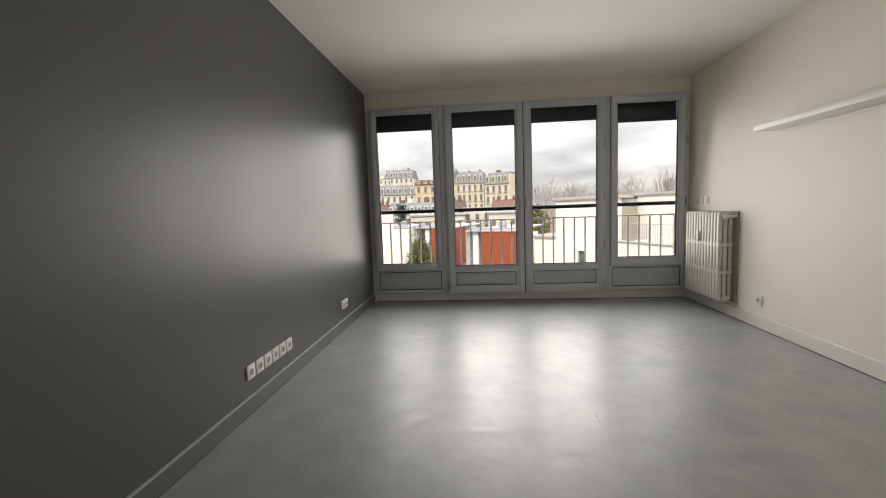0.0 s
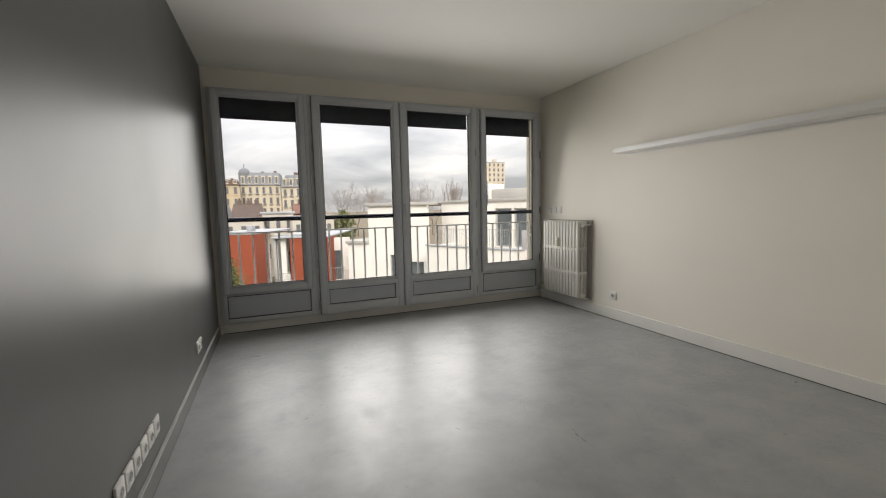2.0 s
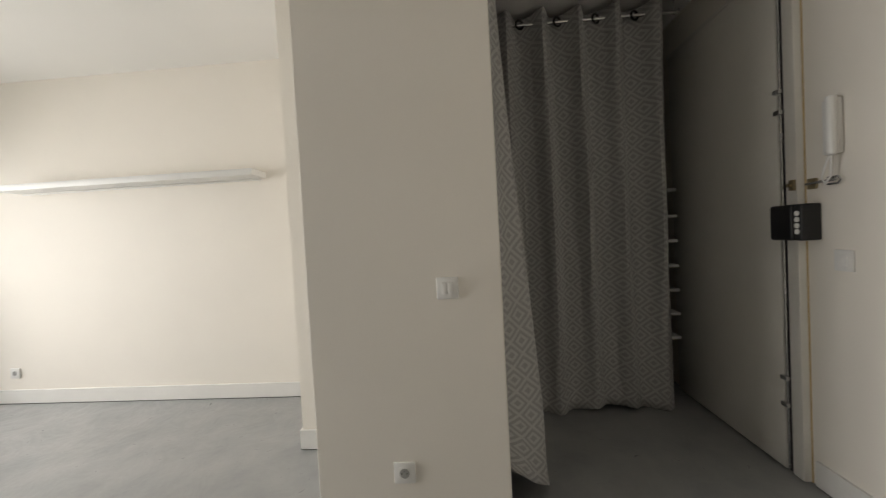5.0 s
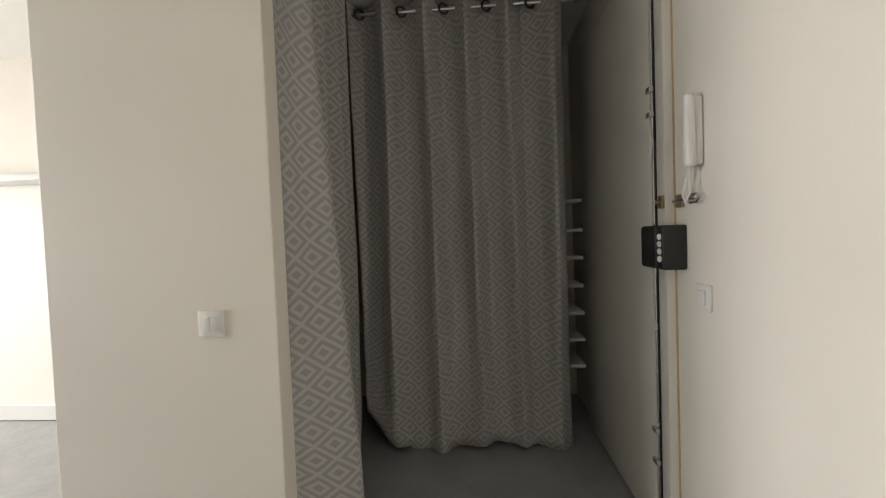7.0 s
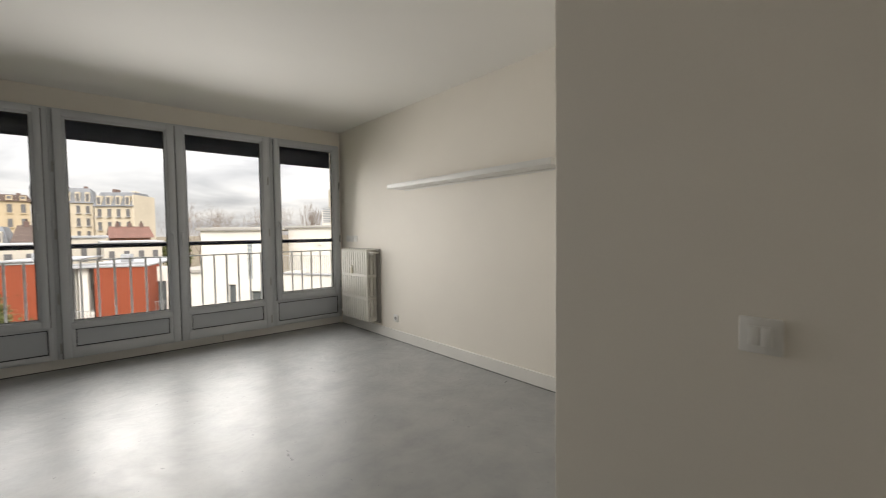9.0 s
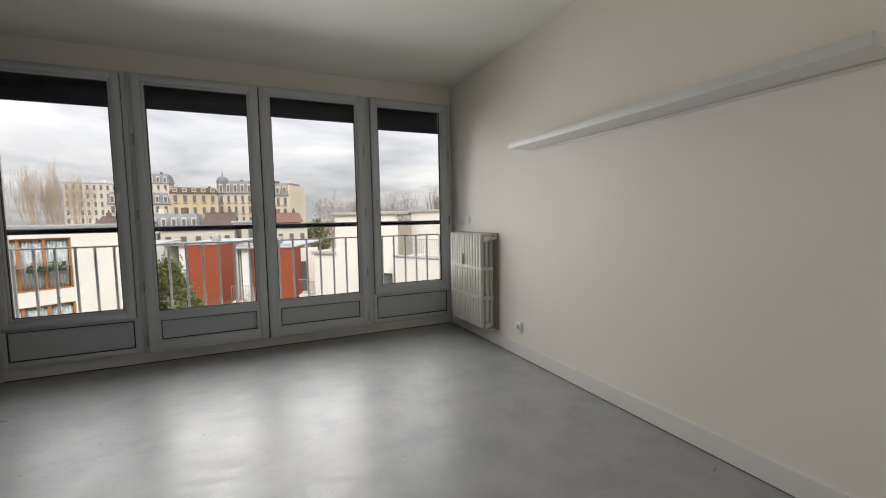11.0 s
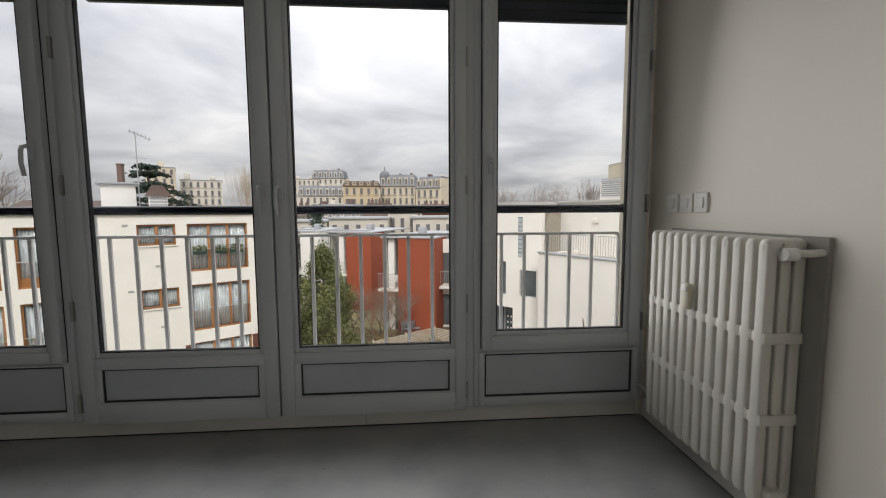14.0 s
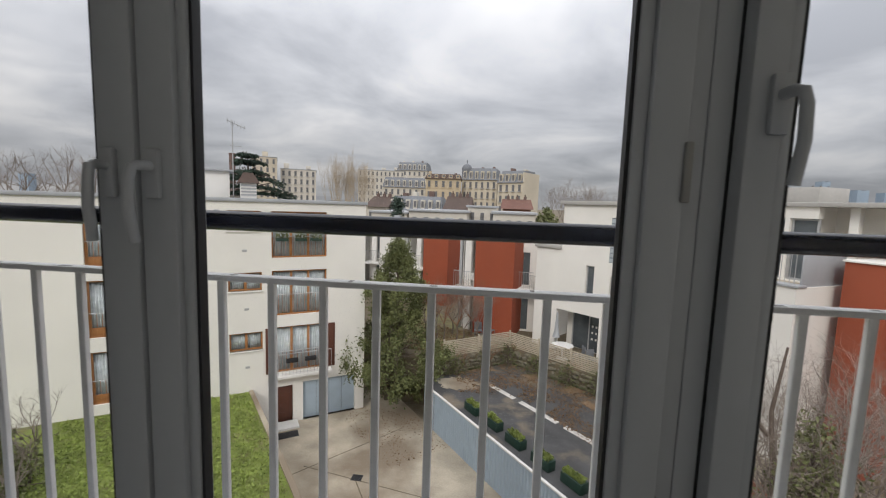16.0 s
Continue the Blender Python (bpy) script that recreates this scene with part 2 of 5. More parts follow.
# ---- mesh helpers ----
def add_box(bm, x0, x1, y0, y1, z0, z1, bevel=0.0, seg=2):
    vs = [bm.verts.new(p) for p in ((x0, y0, z0), (x1, y0, z0), (x1, y1, z0), (x0, y1, z0),
                                    (x0, y0, z1), (x1, y0, z1), (x1, y1, z1), (x0, y1, z1))]
    fs = [bm.faces.new([vs[i] for i in q]) for q in ((3, 2, 1, 0), (4, 5, 6, 7), (0, 1, 5, 4), (1, 2, 6, 5), (2, 3, 7, 6), (3, 0, 4, 7))]
    if bevel:
        edges = list({e for f in fs for e in f.edges})
        bmesh.ops.bevel(bm, geom=edges, offset=bevel, segments=seg, profile=0.5, affect="EDGES")
    return bm


def box(x0, x1, y0, y1, z0, z1, bevel=0.0, seg=2):
    return add_box(bmesh.new(), x0, x1, y0, y1, z0, z1, bevel, seg)


def add_tube(bm, pts, r, seg=10, cap=True, r1=None):
    """A round bar through the points; r1: the radius at its end."""
    pts = [Vector(p) for p in pts]
    rings = []
    for i, p in enumerate(pts):
        d = (pts[min(i + 1, len(pts) - 1)] - pts[max(i - 1, 0)]).normalized()
        u = d.orthogonal().normalized() if i == 0 else (u - d * u.dot(d)).normalized()
        v = d.cross(u)
        rr = r if r1 is None else r + (r1 - r) * i / (len(pts) - 1)
        rings.append([bm.verts.new(p + rr * (u * math.cos(a) + v * math.sin(a))) for a in [2 * math.pi * k / seg for k in range(seg)]])
    for a, b in zip(rings, rings[1:]):
        for k in range(seg):
            bm.faces.new((a[k], a[(k + 1) % seg], b[(k + 1) % seg], b[k]))
    if cap:
        bm.faces.new(rings[0][::-1])
        bm.faces.new(rings[-1])
    return bm


def tube(pts, r, seg=10, r1=None):
    return add_tube(bmesh.new(), pts, r, seg, True, r1)


def ring(x0, x1, y0, y1, z0, z1, l, r, b, t, bevel=0.004):
    """A rectangular frame in the wall's plane, with its four member widths."""
    bm = bmesh.new()
    add_box(bm, x0, x0 + l, y0, y1, z0, z1, bevel)
    add_box(bm, x1 - r, x1, y0, y1, z0, z1, bevel)
    if b:
        add_box(bm, x0 + l - 0.001, x1 - r + 0.001, y0 + 0.0005, y1, z0, z0 + b, bevel * 0.6)
    add_box(bm, x0 + l - 0.001, x1 - r + 0.001, y0 + 0.0005, y1, z1 - t, z1, bevel * 0.6)
    return bm


def mesh_of(name, bm, material, smooth=True):
    me = bpy.data.meshes.new(name)
    bmesh.ops.recalc_face_normals(bm, faces=bm.faces)
    bm.to_mesh(me)
    bm.free()
    me.materials.append(material)
    if smooth:
        for p in me.polygons:
            p.use_smooth = True
        me.set_sharp_from_angle(angle=radians(40))
    return me


def part(name, bm, material, parent=None, label="", at=None, smooth=True):
    ob = new(name, mesh_of(name, bm, material, smooth))
    if at is not None:
        ob.matrix_basis = at
    if parent is not None:
        ob.parent = parent
    if label:
        ob["label"] = label
    return ob


def piece(name, me, parent, at):
    ob = new(name, me)
    ob.matrix_basis = at
    ob.parent = parent
    return ob


def thing(name, at, label, category, group="", kind=""):
    ob = new(name)
    ob.matrix_basis = at
    ob.empty_display_size = 0.1
    return tagged(ob, label, category, group, kind)


def structure(name, bm, material, label, category):
    return tagged(part(name, bm, material, smooth=False), label, category, kind="structure")


# ---- the room ----
CEIL, EAST, SOUTH = 2.5, 3.705, -6.3
structure("floor", box(-0.2, 4.5, -6.5, 0.02, -0.12, 0.0), M_FLOOR, "worn grey trowelled floor coating across the empty room", "floor")
structure("ceiling", box(-0.2, 4.5, -6.5, 0.25, CEIL, CEIL + 0.15), M_CEIL, "plain white painted ceiling", "ceiling")
structure("wall_west", box(-0.2, 0.0, -4.6, 0.25, 0.0, CEIL), M_DARK, "dark grey satin painted accent wall", "wall")
# unseen stretch, made white so it bounces window light towards the hall
structure("wall_west_rear", box(-0.2, 0.0, -6.5, -4.6, 0.0, CEIL), M_WALL, "unseen rear wall, white to bounce window light", "wall")
structure("wall_east", box(EAST, EAST + 0.2, -4.25, 0.06, 0.0, CEIL), M_WALL, "warm white painted wall behind radiator and shelf", "wall")
wall_n = bmesh.new()
add_box(wall_n, 0.0, EAST, 0.0, 0.25, 2.315, CEIL)
add_box(wall_n, 0.0, 0.04, 0.0, 0.25, 0.0, 2.315)
add_box(wall_n, 3.666, EAST, 0.0, 0.06, 0.0, 2.315)
structure("wall_north", wall_n, M_WALL, "narrow white wall strip framing the row of windows", "wall")
plinth = structure("window_plinth", box(0.04, 3.66, -0.008, 0.06, 0.006, 0.098, 0.003), M_TRIM, "cream painted plinth under the window frames", "plinth")
# black strip paints the shadow line between plinth and floor
part("floor_shadow_line", box(0.042, 3.658, -0.006, 0.058, 0.0, 0.0065), M_RUBBER, plinth)
structure("plinth_joint", box(2.245, 2.247, -0.0095, 0.0, 0.0, 0.096), M_DARKTRIM, "thin dark joint in the window plinth", "joint")
structure("wall_south", box(-0.2, 2.575, SOUTH - 0.2, SOUTH, 0.0, CEIL), M_WALL, "warm white wall beside the entrance door", "wall")
over = bmesh.new()
add_box(over, 2.575, 4.5, SOUTH - 0.2, SOUTH, 2.27, CEIL)
add_box(over, 3.68, 4.5, SOUTH - 0.2, SOUTH, 0.0, 2.27)
structure("wall_above_door", over, M_WALL, "white wall around the entrance door", "wall")
blk = bmesh.new()
add_box(blk, 2.93, EAST, -4.25, -3.90, 0.0, CEIL)
structure("wall_pier", blk, M_WALL, "white pier projecting from the east wall", "wall")
structure("wall_partition", box(2.27, 2.35, -4.995, -4.25, 0.0, CEIL, 0.004), M_WALL, "white closet partition with switch and socket", "wall")
structure("wall_closet_back", box(2.35, 4.3, -4.37, -4.25, 0.0, CEIL), M_CLOSET, "plain closet back wall behind the curtains", "wall")
# unseen box added behind the door so no sun leaks through its gaps
sun_box = bmesh.new()
add_box(sun_box, 2.2, 4.7, SOUTH - 1.4, SOUTH - 1.2, -0.12, 2.9)
add_box(sun_box, 2.2, 2.4, SOUTH - 1.2, SOUTH - 0.2, -0.12, 2.9)
add_box(sun_box, 4.5, 4.7, SOUTH - 1.2, -4.25, -0.12, 2.9)
add_box(sun_box, 2.4, 4.5, SOUTH - 1.2, SOUTH - 0.2, 2.7, 2.9)
add_box(sun_box, 2.4, 4.5, SOUTH - 1.2, SOUTH - 0.2, -0.12, -0.02)
add_box(sun_box, 4.3, 4.5, SOUTH - 0.2, -4.25, CEIL + 0.2, 2.9)
add_box(sun_box, 4.3, 4.5, -4.45, -4.25, -0.12, 2.9)
structure("wall_sun_block", sun_box, M_CLOSET, "unseen walls added behind the entrance door to block sun", "wall")
structure("wall_closet_east", box(4.1, 4.3, SOUTH, -4.37, 0.0, CEIL), M_CLOSET, "plain closet side wall behind the curtain", "wall")


def baseboard(name, x0, x1, y0, y1, material, label, h=0.112):
    b = structure(name, box(x0, x1, y0, y1, 0.004, h, 0.003), material, label, "baseboard")
    # black strip paints the contact shadow under the baseboard
    part("floor_shadow_line", box(x0 + 0.002, x1 - 0.002, y0 + 0.002, y1 - 0.002, 0.0, 0.0045), M_RUBBER, b)
    return b


baseboard("baseboard", 0.0, 0.014, -4.6, 0.0, M_DARKTRIM, "dark grey painted baseboard along the accent wall", 0.092)
structure("baseboard_edge", box(0.0, 0.016, -4.6, 0.0, 0.092, 0.099, 0.002), mat("pale_baseboard_edge", (0.42, 0.42, 0.41), 0.4, bump=0.1), "pale line along the baseboard top", "trim")
baseboard("baseboard", EAST - 0.014, EAST, -3.90, -0.012, M_TRIM, "white painted baseboard along the shelf wall")
baseboard("baseboard", 2.93, EAST - 0.015, -3.90, -3.886, M_TRIM, "white painted baseboard on the pier")
baseboard("baseboard", 2.916, 2.93, -4.249, -3.888, M_TRIM, "white painted baseboard on the pier")
baseboard("baseboard", 2.256, 2.27, -4.995, -4.238, M_TRIM, "white painted baseboard on the partition")
baseboard("baseboard", 2.27, 2.915, -4.249, -4.236, M_TRIM, "white painted baseboard on the partition end")
baseboard("baseboard", 0.015, 2.55, SOUTH, SOUTH + 0.014, M_TRIM, "white painted baseboard beside the entrance door")


# ---- windows ----
def handle_parts(sash, x, z, side):
    """Lever handle on its rose; the lever hangs down."""
    part("handle_rose", box(x - 0.014, x + 0.014, -0.058, -0.046, z - 0.055, z + 0.03, 0.004), M_PVC, sash)
    bm = tube([(x, -0.056, z), (x, -0.078, z), (x - side * 0.004, -0.090, z - 0.004), (x - side * 0.006, -0.095, z - 0.022),
               (x - side * 0.006, -0.098, z - 0.07), (x - side * 0.004, -0.090, z - 0.128)], 0.0085, 12)
    part("handle", bm, M_PVC, sash, "white lever window handle turned down")


def window(n, fx0, fx1, gx0, gx1, gz0, gz1, sx0, sx1, sz0, sz1, door, shut, label, hx=None, hs=1, hinge=None, hz=1.20):
    w = thing("window_%d" % n, pose(0, -0.035, 0), label, "window" if not door else "glazed door", kind="structure")
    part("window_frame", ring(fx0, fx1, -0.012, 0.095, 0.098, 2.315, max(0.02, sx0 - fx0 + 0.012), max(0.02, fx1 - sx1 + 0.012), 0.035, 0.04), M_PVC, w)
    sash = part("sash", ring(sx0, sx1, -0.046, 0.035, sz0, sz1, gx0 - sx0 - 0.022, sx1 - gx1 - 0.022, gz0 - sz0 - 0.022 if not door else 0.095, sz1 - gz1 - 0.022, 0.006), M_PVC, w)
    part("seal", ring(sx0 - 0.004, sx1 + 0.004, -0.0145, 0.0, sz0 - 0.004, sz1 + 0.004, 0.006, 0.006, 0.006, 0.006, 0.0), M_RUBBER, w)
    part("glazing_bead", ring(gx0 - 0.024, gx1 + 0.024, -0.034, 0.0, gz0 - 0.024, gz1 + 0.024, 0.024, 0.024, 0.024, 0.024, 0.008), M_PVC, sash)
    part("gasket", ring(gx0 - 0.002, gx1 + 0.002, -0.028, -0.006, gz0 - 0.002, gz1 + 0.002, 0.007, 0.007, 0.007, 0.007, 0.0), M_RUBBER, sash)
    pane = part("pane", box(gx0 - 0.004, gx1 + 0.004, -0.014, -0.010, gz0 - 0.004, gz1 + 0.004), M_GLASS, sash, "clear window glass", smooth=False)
    pane.visible_shadow = False
    if door:
        part("sash_rail", box(gx0 - 0.023, gx1 + 0.023, -0.044, 0.035, 0.362, gz0 - 0.022, 0.004), M_PVC, sash)
        px0, px1, pz0, pz1 = gx0 + 0.004, gx1 - 0.004, 0.197, 0.360
    else:
        part("transom", box(fx0 + 0.03, fx1 - 0.03, -0.014, 0.058, 0.375, sz0 + 0.012, 0.004), M_PVC, w)
        px0, px1, pz0, pz1 = fx0 + 0.055, fx1 - 0.055, 0.150, 0.372
        part("sub_frame", ring(px0 - 0.03, px1 + 0.03, -0.02, 0.05, pz0 - 0.04, pz1 + 0.012, 0.03, 0.03, 0.04, 0.012, 0.004), M_PVC, w)
    if door:
        part("panel_bead", ring(gx0 - 0.024, gx1 + 0.024, -0.040, 0.02, 0.190, 0.366, 0.030, 0.030, 0.009, 0.008, 0.003), M_PVC, w)
    part("panel_gasket", ring(px0, px1, -0.034 if door else -0.014, 0.0, pz0, pz1, 0.008, 0.008, 0.009, 0.008, 0.0), M_RUBBER, w)
    part("infill_panel", box(px0 + 0.006, px1 - 0.006, -0.026 if door else -0.008, 0.02, pz0 + 0.007, pz1 - 0.006), M_PANEL, w, "smooth grey-white infill panel")
    if hx is not None:
        handle_parts(sash, hx, hz, hs)
    if hinge is not None:
        for z in (0.20, 0.64, 1.21, 1.80) if door else (0.53, 1.12, 1.80):
            # darker than the frame: the hinge slot's shadow is in the colour
            part("hinge", box(hinge - 0.006, hinge + 0.006, -0.052, -0.03, z - 0.045, z + 0.045, 0.003), M_RECESS, w)
    sh = part("roller_shutter", box(gx0 - 0.06, gx1 + 0.06, 0.14, 0.153, shut, 2.315, 0.002), M_SHUT, w, "dark blue shutter rolled nearly up")
    z = shut + 0.04
    while z < 2.3:
        part("slat_joint", box(gx0 - 0.058, gx1 + 0.058, 0.137, 0.141, z, z + 0.004), M_RUBBER, sh)
        z += 0.045
    part("bottom_bar", box(gx0 - 0.06, gx1 + 0.06, 0.135, 0.157, shut - 0.012, shut + 0.004, 0.003), M_SHUT, sh)
    return w


window(1, 0.04, 0.915, 0.146, 0.803, 0.471, 2.225, 0.072, 0.878, 0.398, 2.293, False, 2.082, "white plastic window with grey panel below", hx=0.835, hs=1, hz=1.375)
window(2, 0.915, 1.850, 1.035, 1.757, 0.436, 2.222, 0.952, 1.846, 0.100, 2.293, True, 2.092, "white glazed balcony door leaf, closed", hx=1.80, hs=-1, hinge=0.940)
window(3, 1.850, 2.790, 1.943, 2.673, 0.436, 2.222, 1.854, 2.752, 0.100, 2.293, True, 2.103, "white glazed balcony door leaf with handle", hx=1.885, hs=1, hinge=2.752)
window(4, 2.790, 3.665, 2.899, 3.549, 0.493, 2.220, 2.828, 3.632, 0.405, 2.293, False, 2.055, "white plastic window beside the radiator", hx=2.866, hs=-1, hinge=3.645, hz=1.32)

structure("outer_sill", box(-0.2, 3.66, 0.06, 0.36, -0.12, 0.085, 0.004), mat("concrete_sill", (0.42, 0.40, 0.37), 0.8, bump=0.4), "concrete sill outside the windows", "sill")
structure("facade_pier", box(3.70, 4.6, 0.061, 0.30, -11.5, 5.0), mat("cream_facade_render", (0.66, 0.60, 0.50), 0.85, var=0.08, scale=2, fine=60, bump=0.4), "cream rendered pier outside the window", "wall")
cable = thing("facade_cable", pose(0, 0, 0), "thin grey cable clipped to the facade pier", "cable")
part("cable", tube([(3.697, 0.21, -2.0), (3.696, 0.215, 0.62), (3.694, 0.20, 0.86), (3.696, 0.225, 1.05), (3.696, 0.22, 3.2)], 0.005, 6), M_RADBACK, cable)
for z in (0.45, 1.16, 1.9):
    part("clip", box(3.690, 3.701, 0.205, 0.232, z, z + 0.012, 0.002), M_RADBACK, cable)
fac = bmesh.new()
add_box(fac, -8.0, 3.665, 0.02, 0.30, -11.5, -0.12)
add_box(fac, -8.0, 3.665, 0.251, 0.30, 2.45, 5.0)
structure("facade_wall", fac, mat("cream_facade_wall", (0.62, 0.57, 0.49), 0.85, var=0.08, scale=2, fine=60, bump=0.4), "cream rendered facade below the windows", "wall")

# balcony rail
rail = thing("balcony_railing", pose(0, 0.15, 0), "pale grey bar railing with black handrail", "railing")
part("handrail", tube([(0.0, 0, 1.098), (3.665, 0, 1.098)], 0.0225, 16), M_RAILB, rail, "black plastic-coated handrail")
bm = box(0.02, 3.60, -0.017, 0.017, 0.958, 0.972, 0.003)
bar_ = part("top_bar", bm, M_RAIL, rail)
rw = random.Random(12)
for k in range(16):
    x = 0.15 + 0.22 * k + rw.uniform(-0.06, 0.06)
    part("paint_chip", box(x, x + rw.uniform(0.008, 0.03), rw.uniform(-0.014, -0.004), rw.uniform(0.0, 0.012), 0.9715, 0.9725), M_RADBACK, bar_)
part("corner_bend", tube([(3.598, 0, 0.965), (3.612, 0, 0.962), (3.622, 0, 0.950), (3.625, 0, 0.93), (3.625, 0, 0.13)], 0.010, 8), M_RAIL, rail)
part("bottom_bar", box(0.02, 3.63, -0.012, 0.012, 0.118, 0.132, 0.003), M_RAIL, rail)
bal = mesh_of("baluster", box(-0.009, 0.009, -0.007, 0.007, 0.130, 0.959, 0.002, 1), M_RAIL)
for k in range(28):
    piece("baluster", bal, rail, pose(0.0894 + 0.1252 * k, 0, 0))
for x in (0.9, 0.03):
    part("post", box(x - 0.012, x + 0.012, -0.008, 0.008, 0.085, 1.085, 0.003), M_RAIL, rail)
part("wall_bracket", tube([(3.627, 0, 0.80), (3.667, 0, 0.80)], 0.009, 8), M_RAIL, rail)
part("wall_bracket", box(3.64, 3.667, -0.03, 0.03, 1.075, 1.125, 0.006), M_RAILB, rail)
part("foot", box(0.88, 0.92, -0.02, 0.02, 0.085, 0.12, 0.003), M_RAIL, rail)


# ---- radiator ----
rad = thing("radiator", pose(3.62, -0.581, 0), "cream cast-iron column radiator on the white wall", "radiator")


def section():
    bm = bmesh.new()
    for cx in (-0.046, 0.0, 0.046):
        add_box(bm, cx - 0.0175, cx + 0.0175, -0.0185, 0.0185, 0.175, 0.985, 0.006, 3)
    add_box(bm, -0.0635, 0.0635, -0.0200, 0.0200, 0.945, 0.998, 0.016, 4)
    add_box(bm, -0.0635, 0.0635, -0.0200, 0.0200, 0.155, 0.205, 0.016, 4)
    for z in (0.43, 0.69):
        add_box(bm, -0.0625, 0.0625, -0.0258, 0.0258, z - 0.017, z + 0.017, 0.003, 2)
    add_box(bm, -0.02, 0.02, -0.0262, 0.0262, 0.945, 0.985, 0.006, 2)
    add_box(bm, -0.02, 0.02, -0.0262, 0.0262, 0.165, 0.205, 0.006, 2)
    return bm


sec = mesh_of("section", section(), M_RAD)
for k in range(12):
    piece("section", sec, rad, pose(0, -0.286 + 0.052 * k, 0))
part("heat_meter", box(-0.082, -0.062, 0.020, 0.056, 0.705, 0.805, 0.004), M_CREAM, rad, "aged cream heat cost meter")
part("meter_clip", box(-0.087, -0.081, 0.023, 0.053, 0.775, 0.80, 0.002), M_SWITCH, rad)
part("valve", tube([(0.0, -0.30, 0.955), (0.0, -0.335, 0.955), (0.03, -0.345, 0.955), (0.084, -0.348, 0.96)], 0.012, 10), M_RAD, rad)
part("valve_head", tube([(-0.035, -0.325, 0.952), (0.005, -0.325, 0.952)], 0.020, 14), M_SWITCH, rad)
part("supply_pipe", tube([(0.02, 0.29, 0.185), (0.02, 0.38, 0.185), (0.035, 0.50, 0.185), (0.035, 0.55, 0.185)], 0.010, 10), M_TRIM, rad)
part("return_union", tube([(-0.01, -0.300, 0.185), (-0.01, -0.330, 0.185)], 0.026, 14), M_RAD, rad)
part("bracket", box(0.02, 0.083, -0.2, -0.17, 0.20, 0.22, 0.003), M_RAD, rad)
part("bracket", box(0.02, 0.083, 0.17, 0.2, 0.20, 0.22, 0.003), M_RAD, rad)
part("back_plate", box(0.068, 0.084, -0.364, 0.366, 0.14, 1.004, 0.002), M_RADBACK, rad, "grey-brown plate behind the radiator")
part("bottom_ledge", box(0.0, 0.07, -0.32, 0.33, 0.138, 0.15, 0.002), M_RAD, rad)

# ---- wall shelf ----
shelf = thing("wall_shelf", pose(0, 0, 0), "long white floating shelf on the wall", "shelf")
part("board", box(3.507, EAST, -3.39, -1.41, 1.640, 1.685, 0.003), M_SHELF, shelf)
part("end_cap", box(3.510, EAST, -3.393, -3.39, 1.643, 1.682), M_SHELF, shelf)
part("mounting_rail", box(EAST - 0.012, EAST, -3.36, -1.44, 1.626, 1.640, 0.002), M_TRIM, shelf)


# ---- sockets and switches ----
def socket(m, label, group=""):
    s = thing("wall_socket", m, label, "socket", group)
    part("plate", box(-0.041, 0.041, -0.011, 0.0, -0.041, 0.041, 0.004), M_SWITCH, s)
    part("insert", box(-0.0235, 0.0235, -0.0125, -0.008, -0.0235, 0.0235, 0.003), M_SWITCH, s)
    well = part("well", tube([(0, -0.0135, 0), (0, -0.0128, 0)], 0.019, 18), M_RECESS, s)
    for dx in (-0.0095, 0.0095):
        part("hole", tube([(dx, -0.0142, 0), (dx, -0.013, 0)], 0.0026, 8), M_RUBBER, well)
    part("earth_pin", tube([(0, -0.018, 0.010), (0, -0.013, 0.010)], 0.0024, 8), M_CHROME, well)
    return s


def switch(m, label, two=False, group=""):
    s = thing("light_switch", m, label, "switch", group)
    part("plate", box(-0.041, 0.041, -0.010, 0.0, -0.041, 0.041, 0.004), M_SWITCH, s)
    if two:
        for x0, x1 in ((-0.022, -0.0005), (0.0005, 0.022)):
            part("rocker", box(x0, x1, -0.0155, -0.008, -0.022, 0.022, 0.002), M_SWITCH, s)
    else:
        part("rocker", box(-0.020, 0.020, -0.0155, -0.008, -0.022, 0.022, 0.003), M_SWITCH, s)
    return s


for k in range(6):
    socket(pose(0.0, -2.79 + 0.095 * k, 0.232, 0, 0, 90), "white surface socket in a row on the dark wall", "socket row on the dark wall")
for k in range(2):
    socket(pose(0.0, -1.165 + 0.085 * k, 0.238, 0, 0, 90), "white socket low on the dark wall near the window", "socket pair on the dark wall")
socket(pose(EAST, -1.25, 0.243, 0, 0, -90), "white socket low beside the radiator")
socket(pose(2.27, -4.592, 0.248, 0, 0, -90), "white socket low on the closet partition")
switch(pose(2.27, -4.793, 0.948, 0, 0, -90), "white double light switch on the closet partition", True)
for y in (-0.197, -0.293, -0.388):
    switch(pose(EAST, y, 1.117, 0, 0, -90), "white shutter switch on the wall above the radiator", False, "shutter switches")
switch(pose(2.40, SOUTH, 0.968, 0, 0, 180), "white light switch beside the entrance door")

# ---- entrance door ----
door = thing("door_1", pose(0, SOUTH, 0), "closed grey-white entrance door with surface lock", "door", kind="structure")
part("leaf", box(2.668, 3.64, -0.045, 0.045, 0.012, 2.245, 0.003), M_DOOR, door)
part("jamb", box(2.58, 2.645, -0.15, 0.035, 0.0, 2.27, 0.006), M_DOOR, door)
part("jamb_edge", box(2.575, 2.580, -0.02, 0.005, 0.0, 2.27, 0.001), M_OCHRE, door, "bare ochre timber edge")
part("head", box(2.645, 3.68, -0.15, 0.04, 2.25, 2.27, 0.003), M_DOOR, door)
part("rebate", box(2.645, 2.668, -0.05, 0.036, 0.012, 2.245), M_RUBBER, door)
